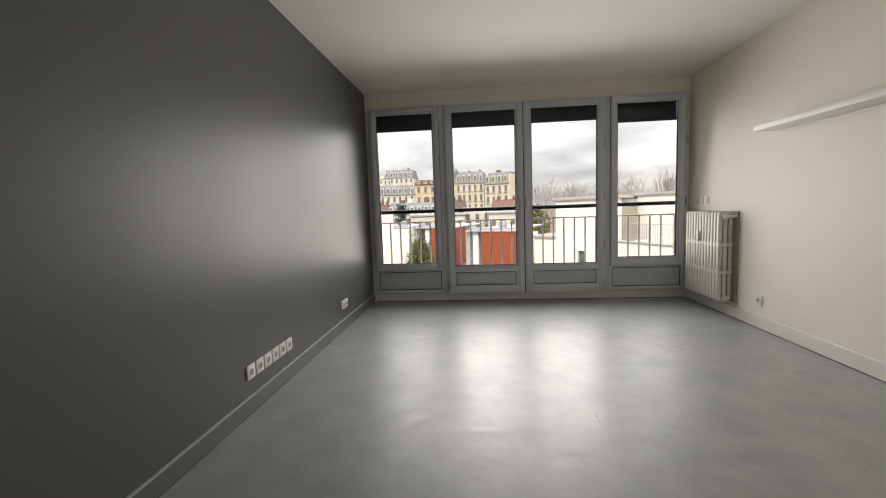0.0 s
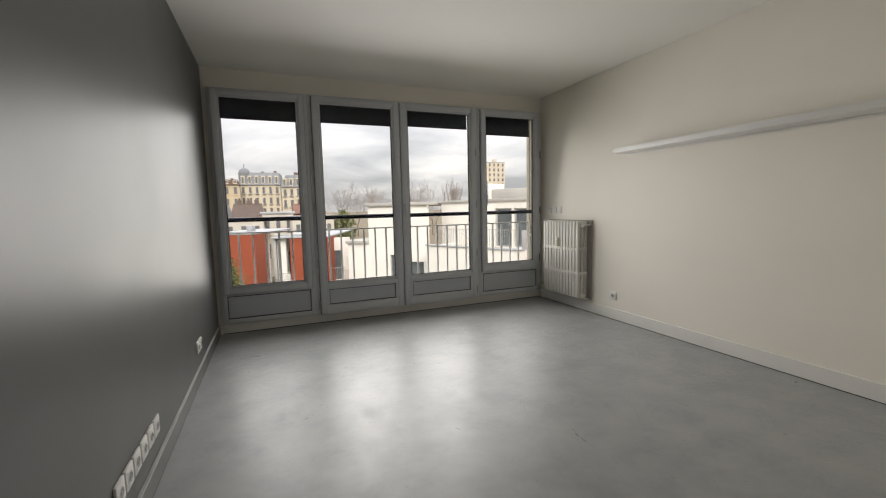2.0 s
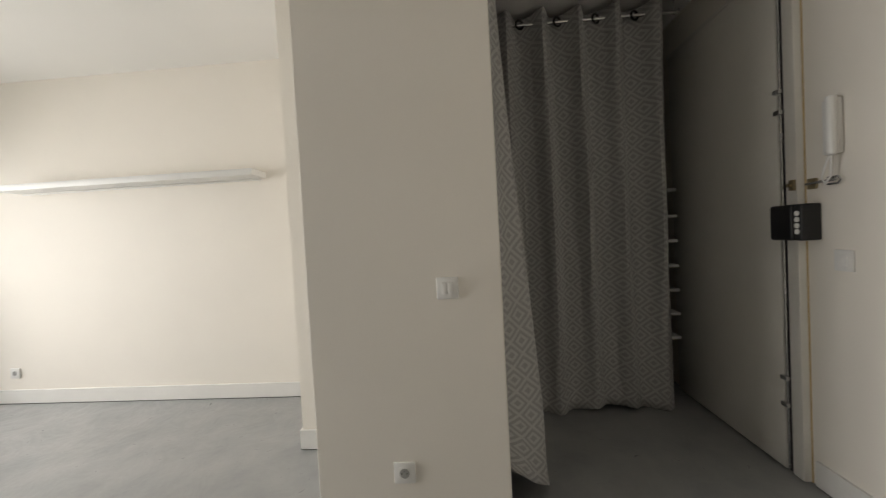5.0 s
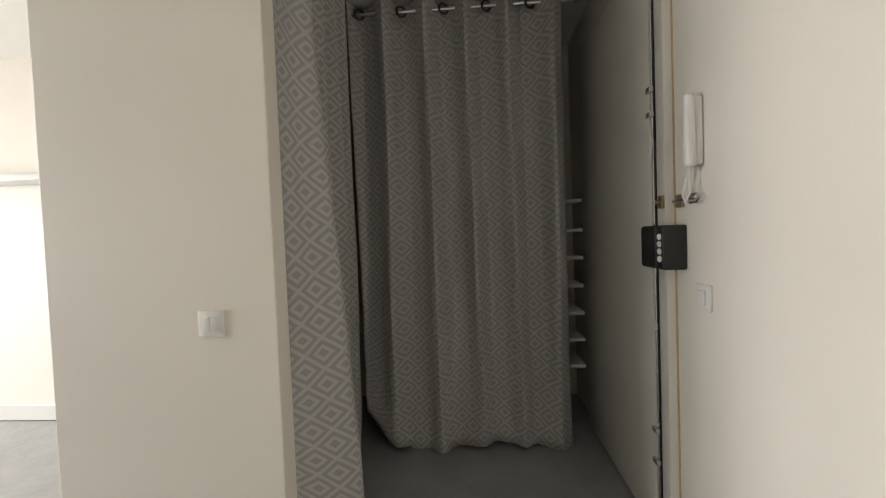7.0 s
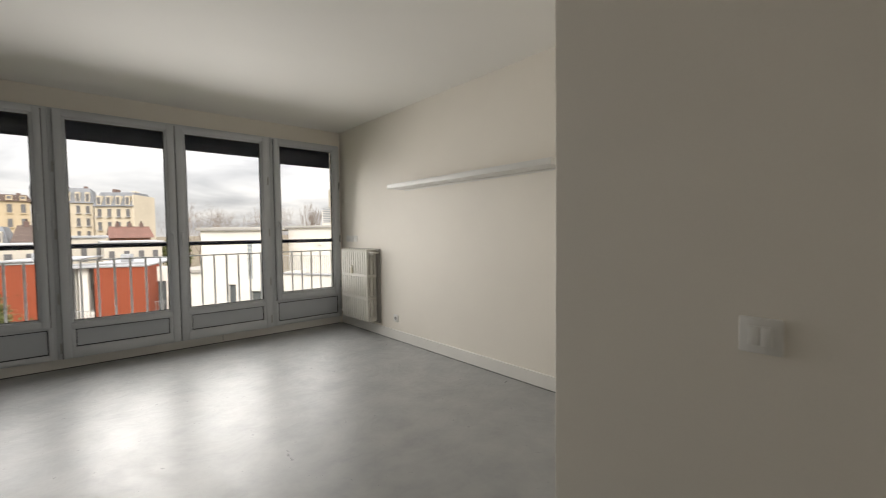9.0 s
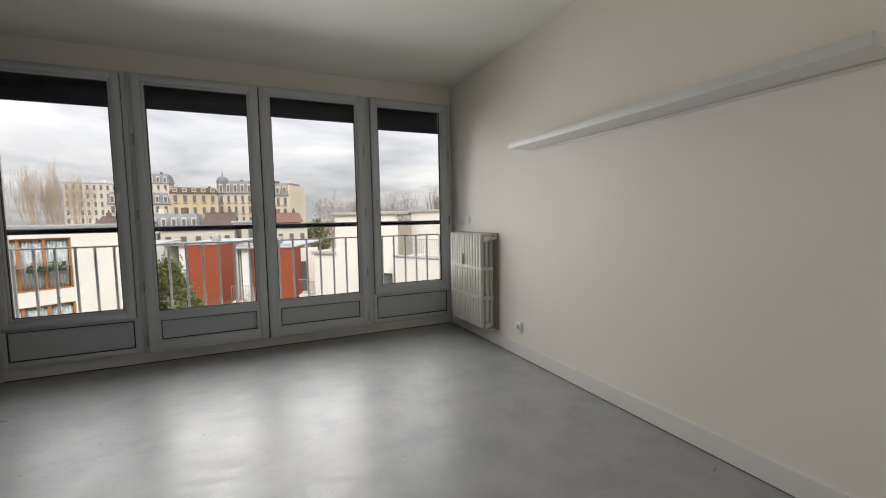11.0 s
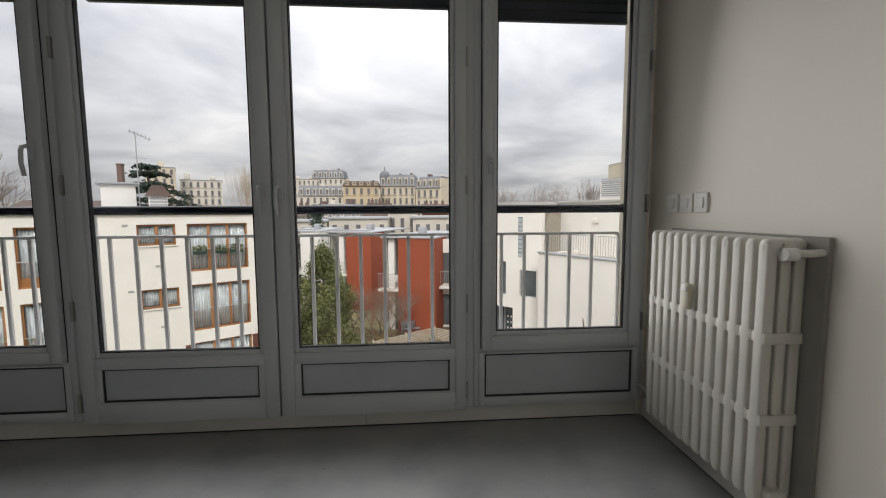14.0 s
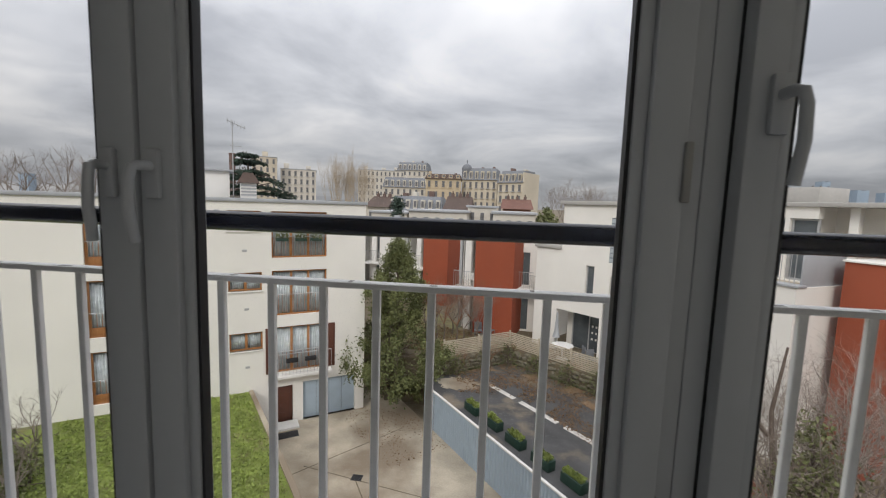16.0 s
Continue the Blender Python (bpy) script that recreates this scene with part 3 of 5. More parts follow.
part("lock_bar", tube([(2.651, 0.042, 0.02), (2.651, 0.042, 2.24)], 0.004, 8), M_CHROME, door, "steel locking bar")
for z in (0.31, 0.43, 1.60, 1.69):
    part("bar_guide", box(2.640, 2.678, 0.04, 0.056, z - 0.01, z + 0.01, 0.003), M_CHROME, door)
lock = part("lock_case", box(2.545, 2.675, 0.035, 0.085, 1.045, 1.195, 0.012, 3), M_BLACK, door, "black surface lock with round studs")
part("lock_keep", box(2.500, 2.543, 0.0, 0.08, 1.045, 1.195, 0.008, 3), M_BLACK, door)
for k in range(4):
    part("stud", tube([(2.522, 0.076, 1.082 + 0.025 * k), (2.520, 0.0835, 1.082 + 0.025 * k)], 0.0105, 14), M_SWITCH, lock)
part("chain_plate", box(2.583, 2.612, 0.035, 0.046, 1.255, 1.300, 0.002), M_BRASS, door)
part("chain_knob", tube([(2.60, 0.04, 1.277), (2.60, 0.06, 1.277)], 0.008, 10), M_BRASS, door)
chain = thing("door_bolt", pose(2.5, SOUTH, 1.275), "small brass bolt with chrome loop on the wall", "bolt")
part("bolt_plate", box(0.015, 0.06, 0.0, 0.012, -0.022, 0.022, 0.003), M_BRASS, chain)
part("bolt_rod", tube([(0.055, 0.018, 0.0), (-0.09, 0.018, 0.004)], 0.006, 8), M_CHROME, chain)
part("bolt_loop", tube([(-0.05, 0.016, -0.012), (-0.10, 0.02, -0.012), (-0.112, 0.02, 0.0), (-0.10, 0.02, 0.014), (-0.05, 0.016, 0.014)], 0.004, 8), M_CHROME, chain)

phone = thing("intercom_handset", pose(2.435, SOUTH, 1.48), "white intercom handset on the wall by the door", "intercom")
part("base", box(-0.042, 0.028, 0.0, 0.026, -0.105, 0.105, 0.008, 3), M_SWITCH, phone)
part("receiver", box(-0.050, -0.014, 0.024, 0.054, -0.112, 0.112, 0.012, 3), M_SWITCH, phone)
part("receiver_slot", box(-0.009, 0.002, 0.024, 0.029, -0.06, 0.06, 0.001), M_RECESS, phone)
part("cord", tube([(0.0, 0.02, -0.105), (0.012, 0.03, -0.15), (0.02, 0.035, -0.19), (0.005, 0.035, -0.215), (-0.02, 0.035, -0.19), (-0.026, 0.036, -0.14), (-0.03, 0.04, -0.112)], 0.004, 8), M_SWITCH, phone)


# ---- closet curtains ----
def curtain(name, p0, p1, z0, z1, folds, amp, label, width=1.0, flare=None, seed=1):
    """A hanging sheet from p0 to p1 with soft folds; flare: how far the lower start corner swings out."""
    a, b = Vector(p0), Vector(p1)
    run = b - a
    side = Vector((-run.y, run.x)).normalized()
    nu, nv = folds * 14, 44
    bm = bmesh.new()
    uvl = bm.loops.layers.uv.new("UVMap")
    grid = []
    for j in range(nv + 1):
        v = j / nv
        row = []
        for i in range(nu + 1):
            u = i / nu
            hem = 0.30 * max(0.0, 1 - u / 0.24) ** 2.2 * max(0.0, 1 - v * 2.5) ** 2
            drop = hem + 0.03 * math.sin(u * 9 + seed) * (1 - v) ** 6
            ph = 2 * math.pi * folds * (u + 0.018 * math.sin(5 * u + 2.2 * v + seed))
            k = 0.42 + 0.58 * min(1.0, 2.2 * v) + 0.25 * noise.noise((u * 5, v * 2.0, seed))
            off = amp * k * (math.sin(ph) + 0.28 * math.sin(2 * ph + 0.9)) + 0.035 * noise.noise((u * 3.3, v * 1.6 + 3, seed)) * (1 - v)
            low = max(0.0, 1 - v * 5)
            off += 0.02 * low * noise.noise((u * 14, v * 9, seed + 4))
            p = a + run * u
            if flare is not None:
                p = p + Vector(flare) * (1 - v) ** 1.3 * math.sin(math.pi * min(1.0, u / 0.42))
            p = p + side * off
            row.append((bm.verts.new((p.x, p.y, z0 + (z1 - z0) * v + drop * 0.6)), (u * width, v * (z1 - z0))))
        grid.append(row)
    for j in range(nv):
        for i in range(nu):
            q = (grid[j][i], grid[j][i + 1], grid[j + 1][i + 1], grid[j + 1][i])
            f = bm.faces.new([c[0] for c in q])
            for loop, c in zip(f.loops, q):
                loop[uvl].uv = c[1]
    root = thing(name, pose(0, 0, 0), label, "curtain", "closet curtains")
    cloth = part("cloth", bm, M_CURT, root)
    sol = cloth.modifiers.new("thickness", "SOLIDIFY")
    sol.thickness = 0.003
    n = folds * 2
    for k in range(n):
        u = (k + 0.5) / n
        p = a + run * u
        d = run.normalized()
        cpos = Vector((p.x, p.y, z1 - 0.055))
        w = (Vector((d.x, d.y, 0)) * 0.5 + Vector((side.x, side.y, 0)) * (1 if k % 2 else -1)).normalized()
        ringpts = [cpos + 0.026 * (w.cross(Vector((0, 0, 1))).normalized() * math.cos(t) + Vector((0, 0, 1)) * math.sin(t)) for t in [2 * math.pi * q / 14 for q in range(15)]]
        part("eyelet", add_tube(bmesh.new(), ringpts, 0.007, 8, False), M_EYELET, root)
    return root


curtain("curtain", (3.315, -4.96), (3.335, -6.10), 0.015, 2.455, 5, 0.066, "grey diamond-patterned eyelet curtain reaching the floor", width=1.2, seed=2)
curtain("curtain", (2.345, -5.008), (3.262, -4.925), 0.02, 2.455, 4, 0.036, "grey diamond-patterned eyelet curtain beside the partition", width=1.15, flare=(0.0, -0.165), seed=7)
for a, b in (((3.325, -4.88), (3.335, -6.16)), ((2.352, -5.0), (3.30, -4.92))):
    rod = thing("curtain_rod", pose(0, 0, 0), "chrome rod carrying the closet curtain", "curtain rod", "closet rods")
    part("rod", tube([(*a, 2.40), (*b, 2.40)], 0.011, 12), M_CHROME, rod)
    part("rod_end", tube([(b[0], b[1], 2.40), (b[0] + 0.0, b[1] - 0.025, 2.40)], 0.018, 12), M_CHROME, rod)
    part("rod_hanger", tube([(*b, 2.40), (*b, CEIL)], 0.006, 8), M_CHROME, rod)

# closet shelving behind the curtain
rack = thing("closet_shelves", pose(0, 0, 0), "narrow white closet shelves behind the curtain", "shelves")
for z in (0.40, 0.555, 0.71, 0.868, 1.03, 1.19, 1.36):
    part("shelf_board", box(3.50, 3.80, -6.215, -5.6, z - 0.009, z + 0.009, 0.002), M_SHELF, rack)
part("side_panel", box(3.52, 4.08, -5.6, -5.58, 0.0, 2.0, 0.002), M_CLOSET, rack)


# ======== outside ========
X_WHITE = mat("white_facade_render", (0.80, 0.775, 0.72), 0.9, var=0.08, scale=0.5, fine=25, bump=0.3, dist=0.004)
X_WHITE2 = mat("grey_white_facade_render", (0.76, 0.74, 0.70), 0.9, var=0.10, scale=0.6, fine=20, bump=0.3, dist=0.004)
X_RED = mat("brick_red_render", (0.30, 0.07, 0.032), 0.9, var=0.12, scale=0.8, fine=30, bump=0.4, dist=0.004)
X_WOOD = mat("orange_brown_window_timber", (0.36, 0.16, 0.055), 0.55, var=0.25, scale=6, fine=60, bump=0.2)
X_DKWOOD = mat("dark_red_brown_door_timber", (0.10, 0.035, 0.02), 0.5, var=0.2, scale=6, fine=60, bump=0.2)
# opaque; the dark base stands in for dim rooms behind the glass
X_PANE = mat("dim_room_pane", (0.10, 0.115, 0.125), 0.12, var=0.3, scale=1.5, bump=0.0)
X_NET = mat("pale_blue_net_curtain", (0.40, 0.44, 0.46), 0.8, var=0.35, scale=4, fine=40, bump=0.2)
X_BLUE = mat("light_blue_sheet_metal", (0.36, 0.44, 0.51), 0.6, var=0.10, scale=2, fine=30, bump=0.15)
X_STEEL = mat("grey_galvanised_rail", (0.42, 0.42, 0.42), 0.5, metal=0.3, var=0.15, scale=6, bump=0.1)
X_CONC = mat("stained_court_concrete", (0.45, 0.39, 0.30), 0.9, var=0.4, scale=0.9, fine=18, bump=0.5, dist=0.01, patch=((0.24, 0.19, 0.135), 0.32, 0.44, 0.60))
X_ASPH = mat("weathered_asphalt", (0.075, 0.074, 0.074), 0.9, var=0.5, scale=1.2, fine=30, bump=0.5, dist=0.01, patch=((0.20, 0.165, 0.125), 0.7, 0.55, 0.68))
X_LEAFL = mat("fallen_leaf_litter", (0.20, 0.135, 0.08), 0.95, var=0.6, scale=2.5, fine=22, bump=0.9, dist=0.03, patch=((0.085, 0.08, 0.07), 0.8, 0.46, 0.56))
X_GRASS = mat("lawn_green", (0.22, 0.27, 0.06), 0.95, var=0.5, scale=1.6, fine=45, bump=1.0, dist=0.05, patch=((0.20, 0.17, 0.08), 1.3, 0.52, 0.75))
X_SOIL = mat("dull_garden_soil", (0.16, 0.13, 0.085), 0.95, var=0.4, scale=1.2, fine=20, bump=0.8, dist=0.03)
X_STONE = mat("mossy_rubble_stone", (0.21, 0.185, 0.14), 0.95, var=0.5, scale=2.5, fine=18, bump=1.0, dist=0.04, patch=((0.09, 0.095, 0.045), 1.1, 0.46, 0.6))
X_TRELL = mat("weathered_trellis_timber", (0.46, 0.40, 0.31), 0.85, var=0.25, scale=5, fine=50, bump=0.4)
X_PINK = mat("faded_red_brick_wall", (0.33, 0.17, 0.12), 0.95, var=0.25, scale=2, fine=20, bump=0.6, dist=0.02)
X_PLANT = mat("green_plastic_planter", (0.02, 0.05, 0.035), 0.5, var=0.2, scale=8, bump=0.1)
X_LINE = mat("worn_white_road_paint", (0.58, 0.56, 0.52), 0.9, var=0.25, scale=3, fine=25, bump=0.3)
X_BARK = mat("grey_brown_bark", (0.13, 0.10, 0.08), 0.95, var=0.3, scale=5, fine=40, bump=0.6)
X_TWIG = mat("pale_bare_twigs", (0.24, 0.20, 0.17), 0.95, var=0.3, scale=4, fine=20, bump=0.3)
X_RUST = mat("russet_bare_twigs", (0.26, 0.14, 0.085), 0.95, var=0.3, scale=4, fine=20, bump=0.3)
X_POPLAR = mat("pale_poplar_twigs", (0.46, 0.39, 0.30), 0.95, var=0.3, scale=4, fine=20, bump=0.3)
X_IVY = mat("dark_evergreen_leaves", (0.13, 0.145, 0.05), 0.7, var=0.65, scale=1.2, fine=8, bump=0.2)
X_CEDAR = mat("cedar_needles", (0.035, 0.058, 0.04), 0.8, var=0.45, scale=1.0, fine=8, bump=0.2)
X_SLATE = mat("blue_grey_slate_roof", (0.17, 0.18, 0.195), 0.6, var=0.2, scale=0.6, fine=6, bump=0.5, dist=0.03)
X_ZINC = mat("grey_zinc_roof", (0.36, 0.37, 0.385), 0.5, var=0.15, scale=0.4, fine=5, bump=0.2)
X_TILE = mat("brown_tile_roof", (0.095, 0.066, 0.054), 0.9, var=0.3, scale=0.9, fine=8, bump=0.7, dist=0.04)
X_REDTILE = mat("red_tile_roof", (0.17, 0.085, 0.065), 0.9, var=0.25, scale=0.9, fine=8, bump=0.7, dist=0.04)
X_YELL = mat("ochre_stone_facade", (0.54, 0.445, 0.31), 0.9, var=0.14, scale=0.12, fine=2, bump=0.2)
X_CREAM = mat("cream_stone_facade", (0.60, 0.535, 0.425), 0.9, var=0.14, scale=0.12, fine=2, bump=0.2)
X_PALE = mat("pale_concrete_facade", (0.62, 0.58, 0.51), 0.9, var=0.12, scale=0.12, fine=2, bump=0.2)
X_ROOF = mat("dull_grey_roof_felt", (0.40, 0.385, 0.36), 0.9, var=0.2, scale=0.5, fine=8, bump=0.3)
# distance haze is put into this pale blue
X_FAR = mat("hazy_blue_glass_tower", (0.30, 0.38, 0.47), 0.4, var=0.15, scale=0.02, fine=0.3, bump=0.0)
X_BRICK = mat("brown_brick_chimney", (0.15, 0.10, 0.085), 0.9, var=0.25, scale=1.5, fine=8, bump=0.4)
X_FWIN = mat("distant_window_dark", (0.15, 0.15, 0.155), 0.3, var=0.35, scale=0.25, bump=0.0)

COURT, LAWN, PARK, TERR = -9.1, -7.3, -7.45, -6.6
A0, AD = Vector((-12.0, 12.8)), Vector((0.828, 0.561)).normalized()


def slab(pts, z0, z1):
    """A flat slab over a plan outline."""
    bm = bmesh.new()
    lo = [bm.verts.new((x, y, z0)) for x, y in pts]
    hi = [bm.verts.new((x, y, z1)) for x, y in pts]
    bm.faces.new(hi)
    bm.faces.new(lo[::-1])
    for k in range(len(pts)):
        j = (k + 1) % len(pts)
        bm.faces.new((lo[k], lo[j], hi[j], hi[k]))
    return bm


structure("ground", slab([(-2500, -40), (2500, -40), (2500, 3500), (-2500, 3500)], -9.6, -9.25), X_SOIL, "dull ground of the quarter", "ground")
structure("courtyard_paving", slab([(-9.5, 5), (6.9, 8.4), (4.9, 11.0), (-0.4, 17.8), (-3.0, 21.0), (-9.0, 17.0)], -9.3, COURT), X_CONC, "stained concrete courtyard below the windows", "paving")
for a, b in (((-5.5, 12.0), (-1.2, 17.0)), ((-4.4, 13.6), (2.2, 12.3)), ((-2.2, 13.2), (0.2, 9.4))):
    a, b = Vector(a), Vector(b)
    s = (b - a).orthogonal().normalized() * 0.02
    structure("paving_joint", slab([a + s, b + s, b - s, a - s], COURT - 0.02, COURT + 0.004), X_SOIL, "dark joint in the courtyard concrete", "joint")
drain = tagged(part("floor_drain", box(-2.35, -1.95, 13.1, 13.45, COURT, COURT + 0.012, 0.004), M_RUBBER, None), "dark steel floor drain in the courtyard", "drain")
structure("lawn", slab([(-22, 6.0), (-4.0, 1.2), (-0.4, 6.6), (-3.0, 9.9), (-7.85, 15.55), (-18, 8.75)], -9.3, LAWN), X_GRASS, "green lawn strip beside the white block", "lawn")
structure("lawn_kerb", slab([(-0.4, 6.6), (-0.25, 6.72), (-2.86, 10.02), (-7.72, 15.66), (-7.85, 15.55), (-3.0, 9.9)], -9.3, LAWN + 0.06), X_CONC, "stained kerb wall along the lawn", "kerb")
structure("parking", slab([(-0.4, 17.8), (4.9, 11.0), (10.3, 4.0), (14, 6.0), (10.6, 11.2), (8.0, 18.4), (3.7, 21.9), (0.3, 19.5)], -9.3, PARK), X_ASPH, "dark weathered asphalt parking area", "parking")
structure("leaf_litter", slab([(0.4, 19.45), (1.6, 19.9), (3.0, 20.5), (4.2, 20.2), (5.4, 18.9), (6.4, 18.0), (7.6, 16.4), (8.6, 14.2), (9.5, 12.6), (10.5, 11.4), (9.4, 14.9), (7.9, 18.3), (3.7, 21.8)], PARK - 0.05, PARK + 0.02), X_LEAFL, "brown fallen leaves along the garden wall", "leaves")
structure("worn_patch", slab([(1.15 + (1.0 + 0.22 * math.sin(3 * q) + 0.12 * math.sin(7 * q + 1)) * math.cos(q * math.pi / 20), 18.55 + (0.72 + 0.16 * math.sin(4 * q) + 0.10 * math.sin(9 * q)) * math.sin(q * math.pi / 20)) for q in range(40)], PARK - 0.05, PARK + 0.006), X_CONC, "worn pale patch on the asphalt", "paving")
structure("terrace_ground", slab([(-2.6, 19.9), (0.3, 19.5), (3.7, 21.9), (8.0, 18.4), (10.6, 11.2), (14, 6.0), (60, 20), (40, 70), (-30, 70), (-12, 34)], -9.3, TERR), X_SOIL, "garden ground behind the stone wall", "ground")
structure("garden_lawn", slab([(-2.0, 20.6), (0.3, 20.0), (3.2, 22.2), (1.6, 24.0), (-2.5, 30.5), (-5, 28)], TERR - 0.05, TERR + 0.02), mat("winter_lawn", (0.20, 0.185, 0.085), 0.95, var=0.5, scale=1.6, fine=40, bump=1.0, dist=0.05, patch=((0.17, 0.12, 0.075), 1.2, 0.48, 0.66)), "small back garden lawn", "lawn")

# worn road paint
for k in range(3):
    a = Vector((2.4, 19.0)).lerp(Vector((7.2, 13.6)), k * 0.34)
    b = Vector((2.4, 19.0)).lerp(Vector((7.2, 13.6)), k * 0.34 + 0.29)
    s = (b - a).orthogonal().normalized() * 0.13
    structure("road_marking", slab([a + s, b + s, b - s, a - s], PARK - 0.02, PARK + 0.006), X_LINE, "worn white line painted on the asphalt", "road marking")

# corrugated blue fence along the court
F0, F1 = Vector((-0.35, 17.75)), Vector((6.9, 8.42))
fence = thing("sheet_fence", pose(F0.x, F0.y, COURT, 0, 0, math.degrees(math.atan2((F1 - F0).y, (F1 - F0).x))), "light blue corrugated sheet fence along the court", "fence")
n = 300
L = (F1 - F0).length
bm = bmesh.new()
rows_ = []
for z in (0.0, 1.78):
    rows_.append([bm.verts.new((L * k / n, 0.012 * (1 if (k // 2) % 2 else -1), z)) for k in range(n + 1)])
for k in range(n):
    bm.faces.new((rows_[0][k], rows_[0][k + 1], rows_[1][k + 1], rows_[1][k]))
sheet = part("sheet", bm, X_BLUE, fence, smooth=False)
sheet.modifiers.new("thickness", "SOLIDIFY").thickness = 0.02
part("cap_rail", box(0, L, -0.05, 0.05, 1.78, 1.84, 0.008), X_WHITE2, fence)
for k in range(6):
    part("post", box(L * k / 5 - 0.03, L * k / 5 + 0.03, 0.03, 0.1, 0, 1.8, 0.005), X_STEEL, fence)



def leaf_mesh(name, points, size, material, seed, flat=0.0):
    """Many small leaf blades round the given points."""
    rng = np.random.RandomState(seed)
    n = len(points)
    p = np.array(points)
    a = rng.normal(size=(n, 3))
    a[:, 2] *= 1 - flat
    a /= np.linalg.norm(a, axis=1)[:, None]
    b = np.cross(a, rng.normal(size=(n, 3)))
    b /= np.linalg.norm(b, axis=1)[:, None]
    s = size * rng.uniform(0.6, 1.4, (n, 1))
    v = np.concatenate([p - a * s, p + b * s * 0.5, p + a * s, p - b * s * 0.5], axis=1).reshape(-1, 3)
    me = bpy.data.meshes.new(name)
    me.from_pydata(v.tolist(), [], np.arange(4 * n).reshape(-1, 4).tolist())
    me.materials.append(material)
    return me


def planter(x, y, turn, seed):
    t = thing("planter_box", pose(x, y, PARK, 0, 0, turn), "dark green trough planter with grassy plants", "planter", "planters on the asphalt")
    part("trough", ring(-0.42, 0.42, -0.16, 0.16, 0.0, 0.34, 0.04, 0.04, 0.05, 0.0001, 0.006), X_PLANT, t)
    part("trough_side", box(-0.40, 0.40, -0.18, -0.14, 0.0, 0.345, 0.006), X_PLANT, t)
    part("trough_side", box(-0.40, 0.40, 0.14, 0.18, 0.0, 0.345, 0.006), X_PLANT, t)
    part("soil", box(-0.39, 0.39, -0.14, 0.14, 0.04, 0.30), X_SOIL, t)
    rng = np.random.RandomState(seed)
    pts = np.column_stack([rng.uniform(-0.37, 0.37, 220), rng.uniform(-0.13, 0.13, 220), rng.uniform(0.30, 0.46, 220)])
    ob = new("plants", leaf_mesh("plants", pts, 0.07, X_GRASS, seed))
    ob.parent = t


fa = math.degrees(math.atan2((F1 - F0).y, (F1 - F0).x))
for k, (x, y) in enumerate(((2.0, 15.9), (2.85, 14.85), (3.65, 13.75), (4.5, 12.7), (5.35, 11.75), (6.1, 10.7))):
    planter(x, y, fa, 30 + k)

# rubble wall with trellis fence on top
WPTS = [Vector(p) for p in ((0.3, 19.5), (3.7, 21.9), (8.0, 18.4), (9.3, 15.0), (10.6, 11.2), (11.9, 8.6))]
rub = thing("garden_wall", pose(0, 0, PARK), "mossy rubble retaining wall below the gardens", "wall")
rng = random.Random(5)
for k, (a, b) in enumerate(zip(WPTS, WPTS[1:])):
    d = b - a
    ang = math.degrees(math.atan2(d.y, d.x))
    part("wall_core", box(0, d.length, -0.12, 0.12, 0.0, 0.86), X_SOIL if k < 2 else X_PINK, rub, at=pose(a.x, a.y, 0, 0, 0, ang))
    if k < 2:
        for row in range(4):
            x = -rng.uniform(0.0, 0.15)
            while x < d.length - 0.2:
                w = rng.uniform(0.16, 0.46)
                if rng.random() < 0.12:
                    x += w
                    continue
                h = rng.uniform(0.13, 0.24)
                st = box(0.01, w - 0.02, -0.2, 0.1, row * 0.215 + 0.005, row * 0.215 + h, 0.05, 1)
                for v in st.verts:
                    v.co += Vector((rng.uniform(-0.025, 0.025), rng.uniform(-0.03, 0.03), rng.uniform(-0.02, 0.02)))
                part("stone", st, X_STONE, rub, at=pose(a.x + d.x / d.length * x, a.y + d.y / d.length * x, 0, 0, 0, ang) @ pose(0, rng.uniform(-0.04, 0.03), rng.uniform(-0.01, 0.01), rng.uniform(-3, 3), rng.uniform(-4, 4), 0))
                x += w
tre = thing("trellis_fence", pose(0, 0, TERR), "weathered slatted timber fence on the garden wall", "fence")
for a, b in zip(WPTS, WPTS[1:]):
    d = b - a
    ang = math.degrees(math.atan2(d.y, d.x))
    m = max(1, round(d.length / 1.8))
    for q in range(m + 1):
        part("post", box(-0.04, 0.04, -0.04, 0.04, 0.0, 0.98, 0.006), X_TRELL, tre, at=pose(a.x + d.x * q / m, a.y + d.y * q / m, 0, 0, 0, ang))
    slat = mesh_of("slat", box(0.03, d.length / m - 0.03, -0.012, 0.012, 0, 0.062, 0.003, 1), X_TRELL)
    for q in range(m):
        for r in range(9):
            piece("slat", slat, tre, pose(a.x + d.x * q / m, a.y + d.y * q / m, 0.06 + r * 0.095 + 0.02 * math.sin(q * 2.1), 0, 0, ang))


# ---- buildings ----
def wall_bm(x0, x1, z0, z1, thick, holes):
    """A wall along x with rectangular openings (hx0, hx1, hz0, hz1) through it."""
    bm = bmesh.new()
    xs = sorted({x0, x1, *[h[0] for h in holes], *[h[1] for h in holes]})
    for a, b in zip(xs, xs[1:]):
        cuts = sorted([(h[2], h[3]) for h in holes if h[0] <= a + 1e-6 and h[1] >= b - 1e-6])
        z = z0
        for c0, c1 in cuts:
            if c0 > z + 1e-6:
                add_box(bm, a, b, 0, thick, z, c0)
            z = c1
        if z < z1 - 1e-6:
            add_box(bm, a, b, 0, thick, z, z1)
    return bm


